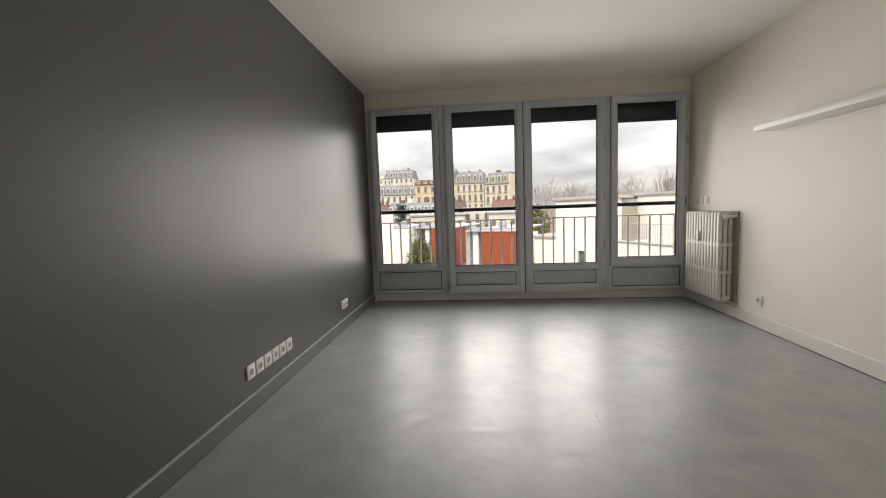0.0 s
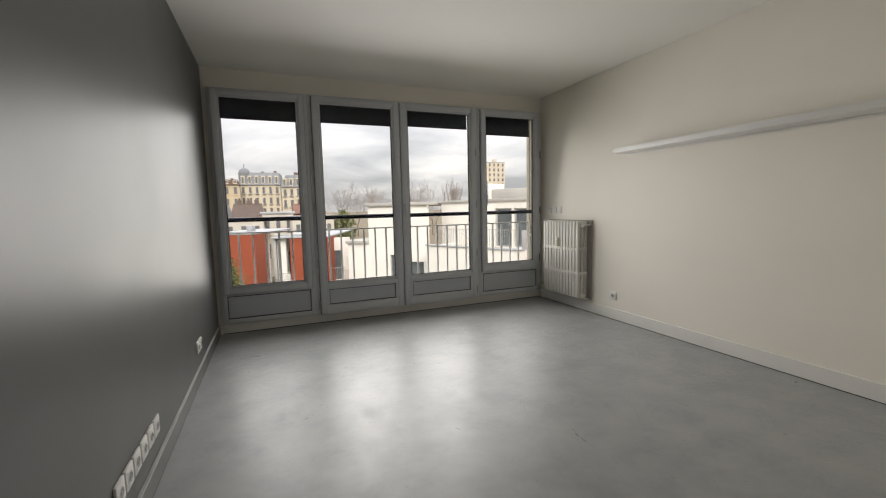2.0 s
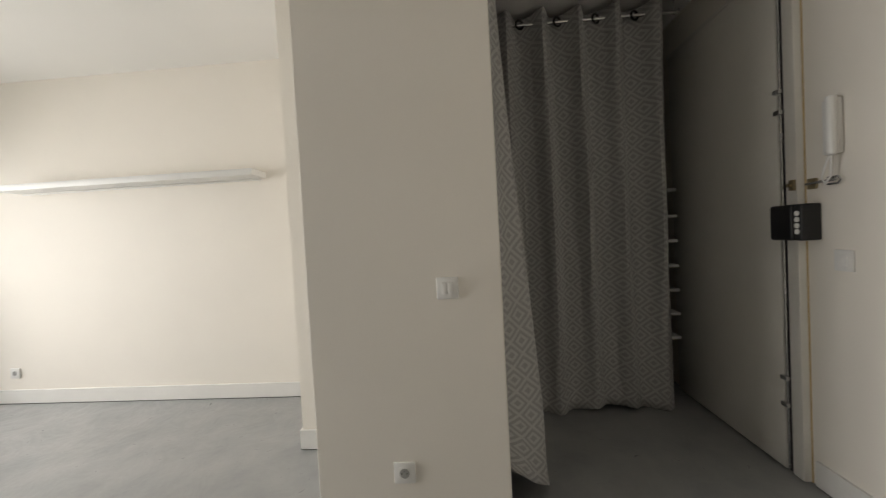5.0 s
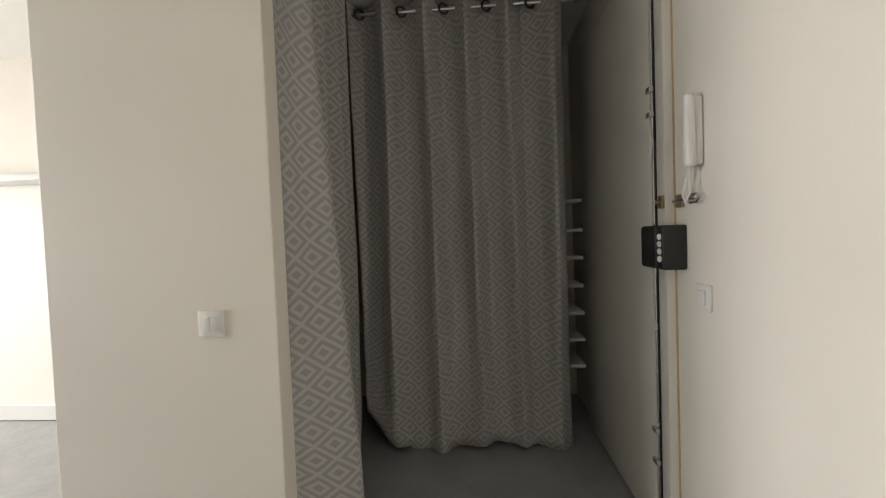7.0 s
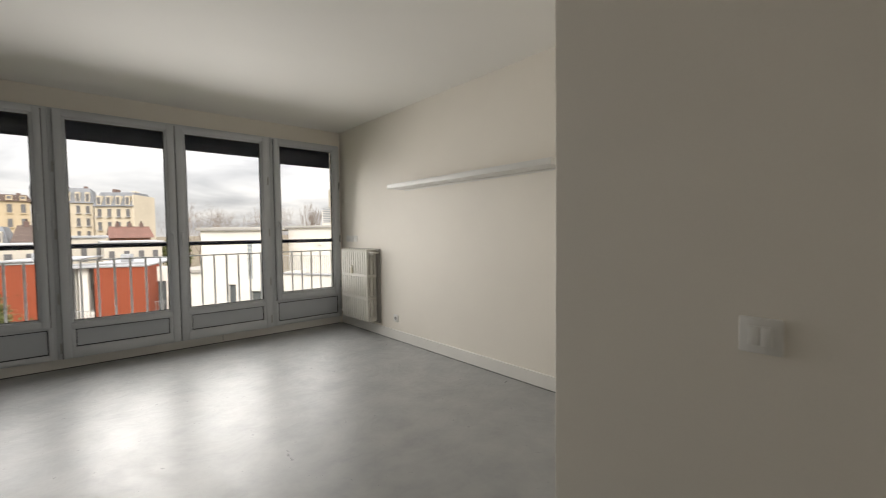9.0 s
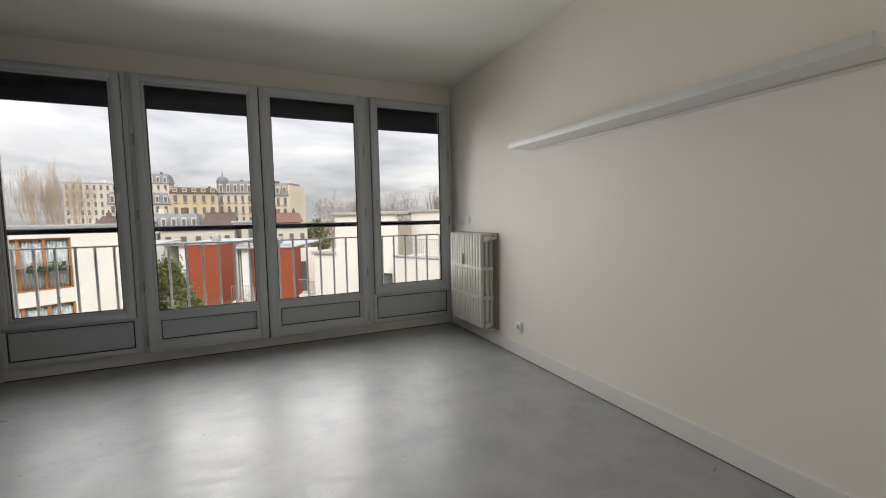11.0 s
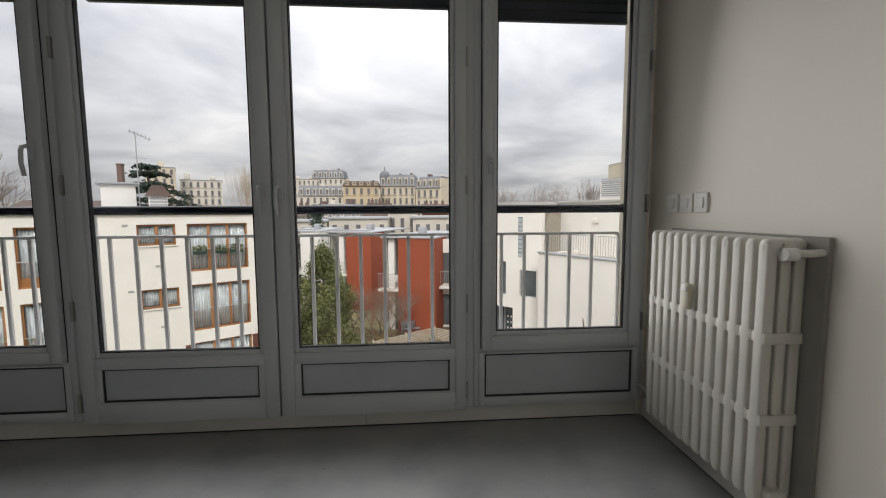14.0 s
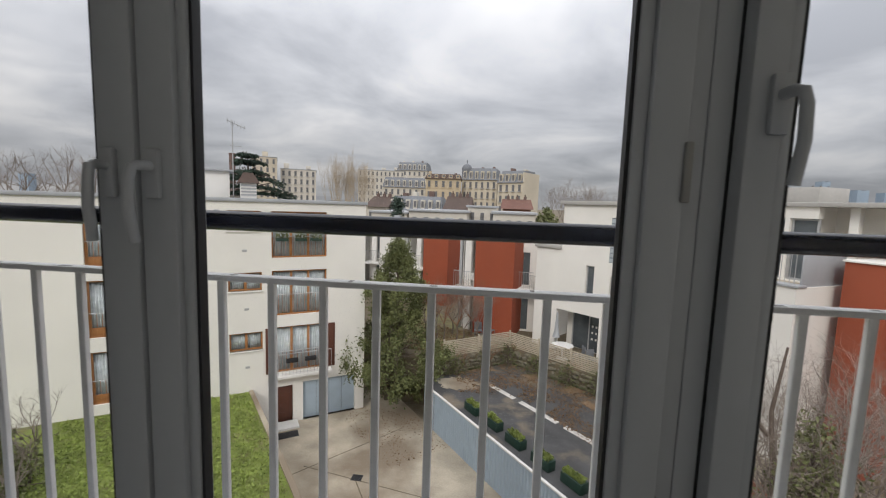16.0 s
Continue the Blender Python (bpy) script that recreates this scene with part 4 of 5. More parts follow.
def timber_window(parent, x0, x1, z0, z1, leaves, low, material, net=True, rail_=True):
    """A recessed timber window; low: the height of its solid lower panel."""
    w = part("window", ring(x0, x1, 0.10, 0.17, z0, z1, 0.07, 0.07, 0.07, 0.07, 0.008), material, parent)
    lw = (x1 - x0 - 0.14) / leaves
    for k in range(leaves):
        a = x0 + 0.07 + lw * k
        if k:
            part("mullion", box(a - 0.05, a + 0.05, 0.095, 0.165, z0 + 0.07, z1 - 0.07, 0.006), material, w)
        part("pane", box(a + 0.045, a + lw - 0.045, 0.135, 0.145, z0 + 0.07 + low, z1 - 0.07), M_GLASS, w, smooth=False).visible_shadow = False
        if net:
            bm = bmesh.new()
            nn = 24
            r = [[bm.verts.new((a + lw * i / nn, 0.21 + 0.025 * math.sin(i * 1.9 + a), z)) for i in range(nn + 1)] for z in (z0 + 0.05, z1 - 0.05)]
            for i in range(nn):
                bm.faces.new((r[0][i], r[0][i + 1], r[1][i + 1], r[1][i]))
            c = part("net_curtain", bm, X_NET, w)
            c.modifiers.new("thickness", "SOLIDIFY").thickness = 0.004
    if low:
        part("lower_panel", box(x0 + 0.07, x1 - 0.07, 0.12, 0.15, z0 + 0.07, z0 + 0.07 + low, 0.004), material, w)
    if rail_:
        part("rail", tube([(x0, 0.03, z0 + 0.95), (x1, 0.03, z0 + 0.95)], 0.018, 6), X_STEEL, w)
        for q in range(int((x1 - x0) / 0.16)):
            xx = x0 + 0.1 + q * 0.16
            part("rail_bar", box(xx, xx + 0.014, 0.06, 0.074, z0 + 0.02, z0 + 0.93), material, w)
    return w


blockA = thing("apartment_block", pose(A0.x, A0.y, 0, 0, 0, math.degrees(math.atan2(AD.y, AD.x))), "white rendered apartment block with timber windows", "building")
rowsA = [(-1.55, 0.63), (-4.27, -2.08), (-6.9, -4.82)]
bigA = [(-1.40, 0.65), (-4.01, -1.97), (-6.65, -4.53)]
smallA = [(-0.20, 0.65), (-2.80, -2.0), (-5.45, -4.65)]
holesA = [(x0, x1, a, b) for a, b in rowsA for x0, x1 in ((-0.41, 0.43), (0.82, 1.67))]
holesA += [(5.97, 8.34, a, b) for a, b in bigA] + [(4.26, 5.57, a, b) for a, b in smallA]
holesA += [(5.98, 6.82, -9.1, -7.32), (7.27, 9.72, -9.1, -7.25)]
part("wall", wall_bm(-12.0, 10.17, -9.3, 1.02, 0.30, holesA), X_WHITE, blockA, smooth=False)
part("side_wall", box(9.87, 10.17, 0.3, 11.0, -9.3, 1.02), X_WHITE, blockA, smooth=False)
part("side_wall", box(-12.0, -11.7, 0.3, 11.0, -9.3, 1.02), X_WHITE, blockA, smooth=False)
# dark sheet added in place of the unlit rooms behind the windows
part("dim_room_sheet", box(-11.7, 9.87, 1.4, 1.5, -9.3, 1.0), X_PANE, blockA, smooth=False)
part("roof", box(-12.1, 10.25, -0.08, 11.0, 1.02, 1.17, 0.02), X_ZINC, blockA, "grey zinc roof edge")
for a, b in rowsA:
    for x0, x1 in ((-0.41, 0.43), (0.82, 1.67)):
        timber_window(blockA, x0, x1, a, b, 1, 0.30, X_WOOD)
for a, b in bigA:
    timber_window(blockA, 5.97, 8.34, a, b, 3, 0.0, X_WOOD)
for a, b in smallA:
    timber_window(blockA, 4.26, 5.57, a, b, 2, 0.0, X_WOOD, rail_=False)
for s, z in ((3.9, 0.62), (3.95, -2.0), (4.0, -4.6), (4.9, -1.05), (4.95, -3.6), (4.95, -6.2)):
    part("wall_vent", box(s - 0.09, s + 0.09, -0.015, 0.0, z - 0.05, z + 0.05, 0.004), X_STEEL, blockA)
for x0, x1 in ((4.2, 5.6),):
    for a, b in smallA:
        part("window_sill", box(x0, x1, -0.05, 0.1, a - 0.06, a, 0.006), X_WHITE2, blockA)
for k, x in enumerate((6.15, 6.95, 7.6)):
    fb = part("flower_box", box(x, x + 0.5, -0.10, 0.03, -0.66, -0.52, 0.01), X_PLANT, blockA)
    rb = np.random.RandomState(200 + k)
    lv = new("plants", leaf_mesh("plants", np.column_stack([x + rb.uniform(0, 0.5, 130), rb.uniform(-0.14, 0.02, 130), rb.uniform(-0.55, -0.28, 130)]), 0.05, X_IVY, 210 + k))
    lv.parent = fb
part("balcony_slab", box(5.8, 8.55, -0.35, 0.0, -6.86, -6.70, 0.01), X_WHITE2, blockA)
br = part("balcony_rail", tube([(5.85, -0.3, -5.72), (8.5, -0.3, -5.72)], 0.02, 6), X_STEEL, blockA)
for q in range(18):
    part("bar", box(5.86 + q * 0.155, 5.875 + q * 0.155, -0.31, -0.295, -6.7, -5.73), X_STEEL, br)
part("shutter", box(8.36, 8.72, -0.04, 0.0, -6.65, -4.55, 0.006), X_DKWOOD, blockA)
part("shutter", box(5.68, 5.95, -0.04, 0.0, -6.65, -4.55, 0.006), X_DKWOOD, blockA)
for x in (6.5, 7.3):
    part("flower_box", box(x, x + 0.5, -0.45, -0.32, -6.1, -5.92, 0.01), M_RUBBER, blockA)
part("entry_door", box(5.99, 6.81, 0.12, 0.18, -9.1, -7.33, 0.01), X_DKWOOD, blockA, "dark red-brown timber door")
part("door_step", box(5.8, 7.0, -0.7, 0.0, -9.12, -9.0, 0.01), X_WHITE2, blockA)
part("door_grate", box(6.0, 6.9, -1.35, -0.85, -9.11, -9.085, 0.004), M_RUBBER, blockA)
gar = part("garage_door", box(7.28, 9.71, 0.14, 0.2, -9.1, -7.26, 0.01), X_BLUE, blockA, "light blue metal garage door")
for q in range(3):
    part("seam", box(7.28 + 0.6 * (q + 1), 7.295 + 0.6 * (q + 1), 0.132, 0.142, -9.08, -7.28), X_SLATE, gar)
part("roof_box", box(3.2, 4.4, 2.2, 3.6, 1.17, 2.35, 0.02), X_WHITE2, blockA)
part("roof_box_lid", box(3.05, 4.55, 2.05, 3.75, 2.35, 2.44, 0.01), X_ZINC, blockA)
vent = part("roof_vent", box(4.82, 5.48, 1.4, 2.1, 1.17, 1.85, 0.02), X_WHITE2, blockA, "small louvred roof vent")
for q in range(4):
    part("louvre", box(4.84, 5.46, 1.37, 1.41, 1.28 + 0.14 * q, 1.36 + 0.14 * q), X_STEEL, vent)
bm = bmesh.new()
lo_ = [bm.verts.new(c) for c in ((4.68, 1.26, 1.85), (5.62, 1.26, 1.85), (5.62, 2.24, 1.85), (4.68, 2.24, 1.85))]
hi_ = [bm.verts.new(c) for c in ((4.95, 1.55, 2.32), (5.35, 1.55, 2.32), (5.35, 1.95, 2.32), (4.95, 1.95, 2.32))]
bm.faces.new(hi_)
bm.faces.new(lo_[::-1])
for q in range(4):
    bm.faces.new((lo_[q], lo_[(q + 1) % 4], hi_[(q + 1) % 4], hi_[q]))
part("vent_roof", bm, X_TILE, vent, "dark tapered cap", smooth=False)

ant = thing("roof_antenna", pose(-10.25, 18.35, 1.17), "thin metal television antenna on the roof", "antenna")
part("mast", tube([(0, 0, 0), (0, 0, 3.7)], 0.025, 6), X_STEEL, ant)
part("boom", tube([(-0.22, -0.1, 3.72), (0.55, 0.2, 3.36)], 0.022, 6), X_STEEL, ant)
for q in range(6):
    p = Vector((-0.18, -0.08, 3.70)).lerp(Vector((0.5, 0.18, 3.38)), q / 5)
    part("element", tube([p + Vector((0.22, -0.30, 0.06)), p + Vector((-0.22, 0.30, -0.06))], 0.011, 5), X_STEEL, ant)
part("lower_boom", tube([(-0.1, -0.1, 2.5), (0.35, 0.2, 2.5)], 0.015, 6), X_STEEL, ant)


def balcony(parent, x0, x1, y0, y1, z, material=X_STEEL):
    b = part("balcony", box(x0, x1, y0, y1, z - 0.16, z, 0.008), X_WHITE2, parent)
    part("rail", tube([(x0 + 0.03, y0 + 0.04, z + 1.0), (x1 - 0.03, y0 + 0.04, z + 1.0)], 0.02, 6), material, b)
    m = int((x1 - x0) / 0.14)
    for q in range(m + 1):
        xx = x0 + 0.05 + q * (x1 - x0 - 0.1) / m
        part("bar", box(xx - 0.008, xx + 0.008, y0 + 0.03, y0 + 0.046, z, z + 0.99), material, b)
    return b


def town_house(x, y, w, top, label, turn=-3, loggia=1.9, bay=X_RED):
    """A red bay with a recessed loggia on its west side."""
    t = thing("town_house", pose(x, y, TERR, 0, 0, turn), label, "building", "row of town houses")
    h = top - TERR
    part("front_bay", wall_bm(0, w, -2.0, h, 0.25, []), bay, t, smooth=False)
    part("bay_side", box(0, 0.25, 0.25, 8.0, -2.0, h), X_WHITE2, t, smooth=False)
    part("bay_side", box(w - 0.25, w, 0.25, 2.6, -2.0, h), bay, t, smooth=False)
    part("back_wall", box(-loggia, 0, 2.0, 2.2, -2.0, h), X_WHITE2, t, smooth=False)
    part("loggia_side", box(-loggia - 0.2, -loggia, 0.6, 8.0, -2.0, h), X_WHITE2, t, smooth=False)
    part("roof", box(-loggia - 0.2, w + 0.05, -0.06, 9.0, h, h + 0.10, 0.02), X_ZINC, t, "grey flat roof")
    part("roof_kerb", box(-loggia, w - 0.1, 0.1, 0.25, h + 0.14, h + 0.26, 0.01), X_ZINC, t)
    part("roof_vent", box(0.3, 0.8, 3.0, 3.6, h + 0.14, h + 0.6, 0.02), X_ZINC, t)
    part("entry_post", box(-loggia - 0.18, -loggia - 0.02, 0.3, 0.5, -2.0, h, 0.008), X_STEEL, t)
    for z in (0.1, 2.85):
        part("window", box(-loggia + 0.25, -0.35, 1.93, 1.99, z, z + 2.15, 0.01), X_PANE, t, "dark loggia window")
    part("column", box(-0.80, -0.38, 0.30, 0.62, -2.0, h, 0.01), X_WHITE2, t)
    balcony(t, -1.40, 0, -0.15, 2.0, 2.75)
    return t


town_house(1.50, 24.3, 2.45, -0.55, "brick-red town house with white loggia", turn=-20, loggia=1.0)
lk = thing("link_wall", pose(4.25, 25.2, TERR, 0, 0, -3), "white link wall with windows between two houses", "building")
part("wall", wall_bm(0, 1.3, -2.0, 5.9, 0.25, [(0.12, 0.62, 0.1, 2.2), (0.12, 0.62, 2.95, 5.0)]), X_WHITE2, lk, smooth=False)
for z in (0.1, 2.95):
    part("pane", box(0.12, 0.62, 0.12, 0.15, z, z + 2.08), X_PANE, lk)
balcony(lk, -0.30, 0.85, -0.85, 0.0, 2.88)
town_house(-2.83, 31.0, 2.15, -0.5, "brick-red town house with white loggia", turn=-20, loggia=1.6)
town_house(-6.9, 33.0, 1.7, -0.5, "white town house with railed loggia balcony", loggia=1.6, bay=X_WHITE2)
ch = thing("garden_chair", pose(1.42, 24.95, TERR + 2.77, 0, 0, 140), "white plastic chair on a balcony", "chair")
part("seat", box(-0.22, 0.22, -0.22, 0.22, 0.40, 0.44, 0.012), M_SWITCH, ch)
part("backrest", box(-0.22, 0.22, 0.19, 0.23, 0.44, 0.85, 0.012), M_SWITCH, ch)
for sx in (-0.19, 0.19):
    for sy in (-0.19, 0.19):
        part("leg", tube([(sx, sy, 0.41), (sx * 1.15, sy * 1.15, 0.0)], 0.018, 6), M_SWITCH, ch)

# white house with terrace, three volumes
C0, C1 = Vector((5.05, 23.2)), Vector((9.3, 19.4))
ca = math.degrees(math.atan2((C1 - C0).y, (C1 - C0).x))
cl = (C1 - C0).length
hc = thing("terrace_house", pose(C0.x, C0.y, TERR, 0, 0, ca), "white rendered house with patio and roof terrace", "building")
part("wall", wall_bm(0, cl, -2.0, 5.6, 0.3, [(1.5, 4.0, 0.0, 2.3), (3.1, 3.55, 3.0, 4.9), (4.4, 5.4, 3.0, 4.5)]), X_WHITE, hc, smooth=False)
part("upper_wall", wall_bm(1.6, cl, 5.6, 8.0, 0.3, []), X_WHITE, hc, smooth=False)
part("side_wall", box(1.6, 1.9, 0.3, 9.0, 5.6, 8.0), X_WHITE, hc, smooth=False)
part("side_wall", box(0, 0.3, 0.3, 9.0, -2.0, 5.6), X_WHITE, hc, smooth=False)
part("patio_back", box(1.5, 4.0, 1.2, 1.3, 0.0, 2.3), X_WHITE, hc, smooth=False)
pd = part("patio_door", box(1.9, 3.9, 1.14, 1.19, 0.05, 2.15, 0.01), X_PANE, hc, "dark sliding patio door")
for q in range(3):
    part("door_frame", box(1.88 + q * 0.98, 1.94 + q * 0.98, 1.11, 1.15, 0.05, 2.15), X_STEEL, pd)
for q in range(8):
    part("sticker", box(3.05 + 0.22 * (q % 3), 3.15 + 0.22 * (q % 3), 1.105, 1.112, 0.7 + 0.35 * (q // 3), 0.82 + 0.35 * (q // 3)), M_SWITCH, pd)
for x0, x1, a, b in ((3.1, 3.55, 3.0, 4.9), (4.4, 5.4, 3.0, 4.5)):
    w = part("window", ring(x0, x1, 0.12, 0.18, a, b, 0.05, 0.05, 0.05, 0.05, 0.005), X_STEEL, hc)
    part("pane", box(x0 + 0.05, x1 - 0.05, 0.16, 0.2, a + 0.05, b - 0.05), X_PANE, w)
gb = part("glass_block_strip", box(4.3, 4.55, -0.01, 0.0, 5.2, 7.4), X_PANE, hc)
for q in range(9):
    part("glass_block", box(4.31, 4.54, -0.02, -0.008, 5.22 + q * 0.24, 5.42 + q * 0.24, 0.006, 1), X_NET, gb)
part("roof", box(1.4, cl + 0.2, -0.15, 9.2, 8.0, 8.2, 0.02), X_ROOF, hc)
part("low_roof", box(-0.1, 1.6, -0.12, 9.0, 5.6, 5.8, 0.02), X_ROOF, hc)
balcony(hc, -0.85, -0.02, 0.5, 2.0, 2.75)

D0, D1 = Vector((8.75, 18.2)), Vector((11.58, 12.63))
da = math.degrees(math.atan2((D1 - D0).y, (D1 - D0).x))
dl = (D1 - D0).length
hd = thing("terrace_wing", pose(D0.x, D0.y, TERR, 0, 0, da), "white wing with railed terrace and set-back storey", "building")
part("wall", box(0, dl, 0, 0.35, -2.0, 5.62), X_WHITE, hd, smooth=False)
part("end_wall", box(0, 0.3, 0.35, 9.0, -2.0, 5.62), X_WHITE, hd, smooth=False)
part("end_wall", box(dl - 0.3, dl, 0.35, 9.0, -2.0, 5.62), X_WHITE, hd, smooth=False)
part("coping", box(-0.05, dl + 0.05, -0.05, 0.4, 5.62, 5.70, 0.01), X_ZINC, hd)
part("terrace_floor", box(0.3, dl - 0.3, 0.35, 9.0, 5.3, 5.45), X_CONC, hd)
holes = [(3.1, 4.2, 5.5, 7.7), (4.35, 5.2, 5.5, 7.7)]
part("upper_wall", wall_bm(-1.0, dl - 1.2, 5.45, 8.1, 0.3, [(x0, x1, a, b) for x0, x1, a, b in holes]), X_WHITE, hd, smooth=False, at=pose(0, 2.6, 0))
for x0, x1, a, b in holes:
    w = part("window", ring(x0, x1, 2.72, 2.8, a, b, 0.07, 0.07, 0.07, 0.07, 0.005), X_STEEL, hd)
    part("pane", box(x0 + 0.06, x1 - 0.06, 2.78, 2.82, a + 0.06, b - 0.06), X_PANE, w)
part("upper_end", box(dl - 1.5, dl - 1.2, 2.9, 9.0, 5.45, 8.1), X_WHITE, hd, smooth=False)
part("porch_wall", box(dl - 1.2, dl + 9.0, 3.9, 4.2, 5.3, 8.1), X_WHITE, hd, smooth=False)
for q in range(5):
    part("porch_window", box(dl + 0.2 + q * 1.6, dl + 1.4 + q * 1.6, 3.82, 3.9, 6.1, 7.7, 0.01), X_PANE, hd)
    part("porch_post", box(dl - 0.35 + q * 1.6, dl - 0.1 + q * 1.6, 2.9, 3.15, 5.3, 8.1, 0.01), X_WHITE, hd)
part("roof", box(-1.2, dl + 9.2, 2.5, 9.2, 8.1, 8.26, 0.02), X_ROOF, hd, "dull grey flat roof")
part("wall_lamp", box(1.2, 1.5, 2.5, 2.6, 7.1, 7.35, 0.02), X_WHITE, hd)
for x0, x1 in ((0.6, dl - 0.2),):
    m = int((x1 - x0) / 0.13)
    r = part("terrace_rail", tube([(x0, 0.2, 6.62), (x1, 0.2, 6.62)], 0.018, 6), X_STEEL, hd)
    barm = mesh_of("bar", box(-0.008, 0.008, -0.008, 0.008, 5.70, 6.61), X_STEEL)
    for q in range(m + 1):
        piece("bar", barm, r, pose(x0 + (x1 - x0) * q / m, 0.2, 0))
part("glass_screen", box(dl - 0.1, dl - 0.06, 0.3, 2.4, 5.5, 6.6, 0.004), X_ZINC, hd)
lv = part("roof_plant", box(0.9, 2.2, 3.4, 5.0, 8.26, 9.2, 0.02), X_WHITE, hd)
for q in range(9):
    part("louvre", box(1.0, 2.1, 3.36, 3.40, 8.45 + q * 0.105, 8.51 + q * 0.105), X_ZINC, lv)
part("roof_plant", box(2.2, 4.6, 3.6, 5.4, 8.26, 8.85, 0.02), X_ROOF, hd)
part("red_box", box(dl + 0.3, dl + 1.35, 1.6, 3.6, -2.0, 6.45, 0.01), X_RED, hd, "brick-red stair tower")
part("red_box", box(dl + 4.6, dl + 7.5, 1.9, 3.6, -2.0, 6.0, 0.01), X_RED, hd)
part("box_coping", box(dl + 0.25, dl + 1.40, 1.55, 3.65, 6.45, 6.51, 0.01), X_WHITE, hd)

# patio furniture
tb = thing("patio_table", pose(6.35, 20.7, TERR), "round white patio table", "table")
part("tabletop", tube([(0, 0, 0.70), (0, 0, 0.74)], 0.55, 24), M_SWITCH, tb)
part("pedestal", tube([(0, 0, 0.03), (0, 0, 0.70)], 0.05, 10), M_SWITCH, tb)
part("foot_plate", tube([(0, 0, 0.0), (0, 0, 0.03)], 0.3, 16), M_SWITCH, tb)
ps = thing("closed_parasol", pose(6.1, 21.35, TERR), "closed grey parasol on the patio", "parasol")
part("pole", tube([(0, 0, 0.05), (0, 0, 2.3)], 0.025, 8), X_STEEL, ps)
part("canopy", tube([(0, 0, 0.95), (0, 0, 1.3), (0, 0, 2.25)], 0.2, 10, 0.04), X_ZINC, ps)
part("base", tube([(0, 0, 0.0), (0, 0, 0.06)], 0.24, 16), X_CONC, ps)
for k, (x, y, r) in enumerate(((5.55, 21.0, 40), (7.1, 20.2, -80), (7.6, 19.6, 20), (2.6, 23.4, 60), (1.9, 23.2, 10))):
    ch = thing("patio_chair", pose(x, y, TERR + 0.02, 0, 0, r), "dark metal garden chair", "chair", "garden chairs")
    part("seat", box(-0.22, 0.22, -0.22, 0.22, 0.42, 0.45, 0.008), X_SLATE, ch)
    part("backrest", box(-0.22, 0.22, 0.2, 0.23, 0.45, 0.88, 0.008), X_SLATE, ch)
    for sx in (-0.2, 0.2):
        for sy in (-0.2, 0.2):
            part("leg", tube([(sx, sy, 0.42), (sx, sy, 0.0)], 0.014, 6), X_SLATE, ch)

# ---- distance ----
EYE = Vector((2.45, -0.73, 1.15))


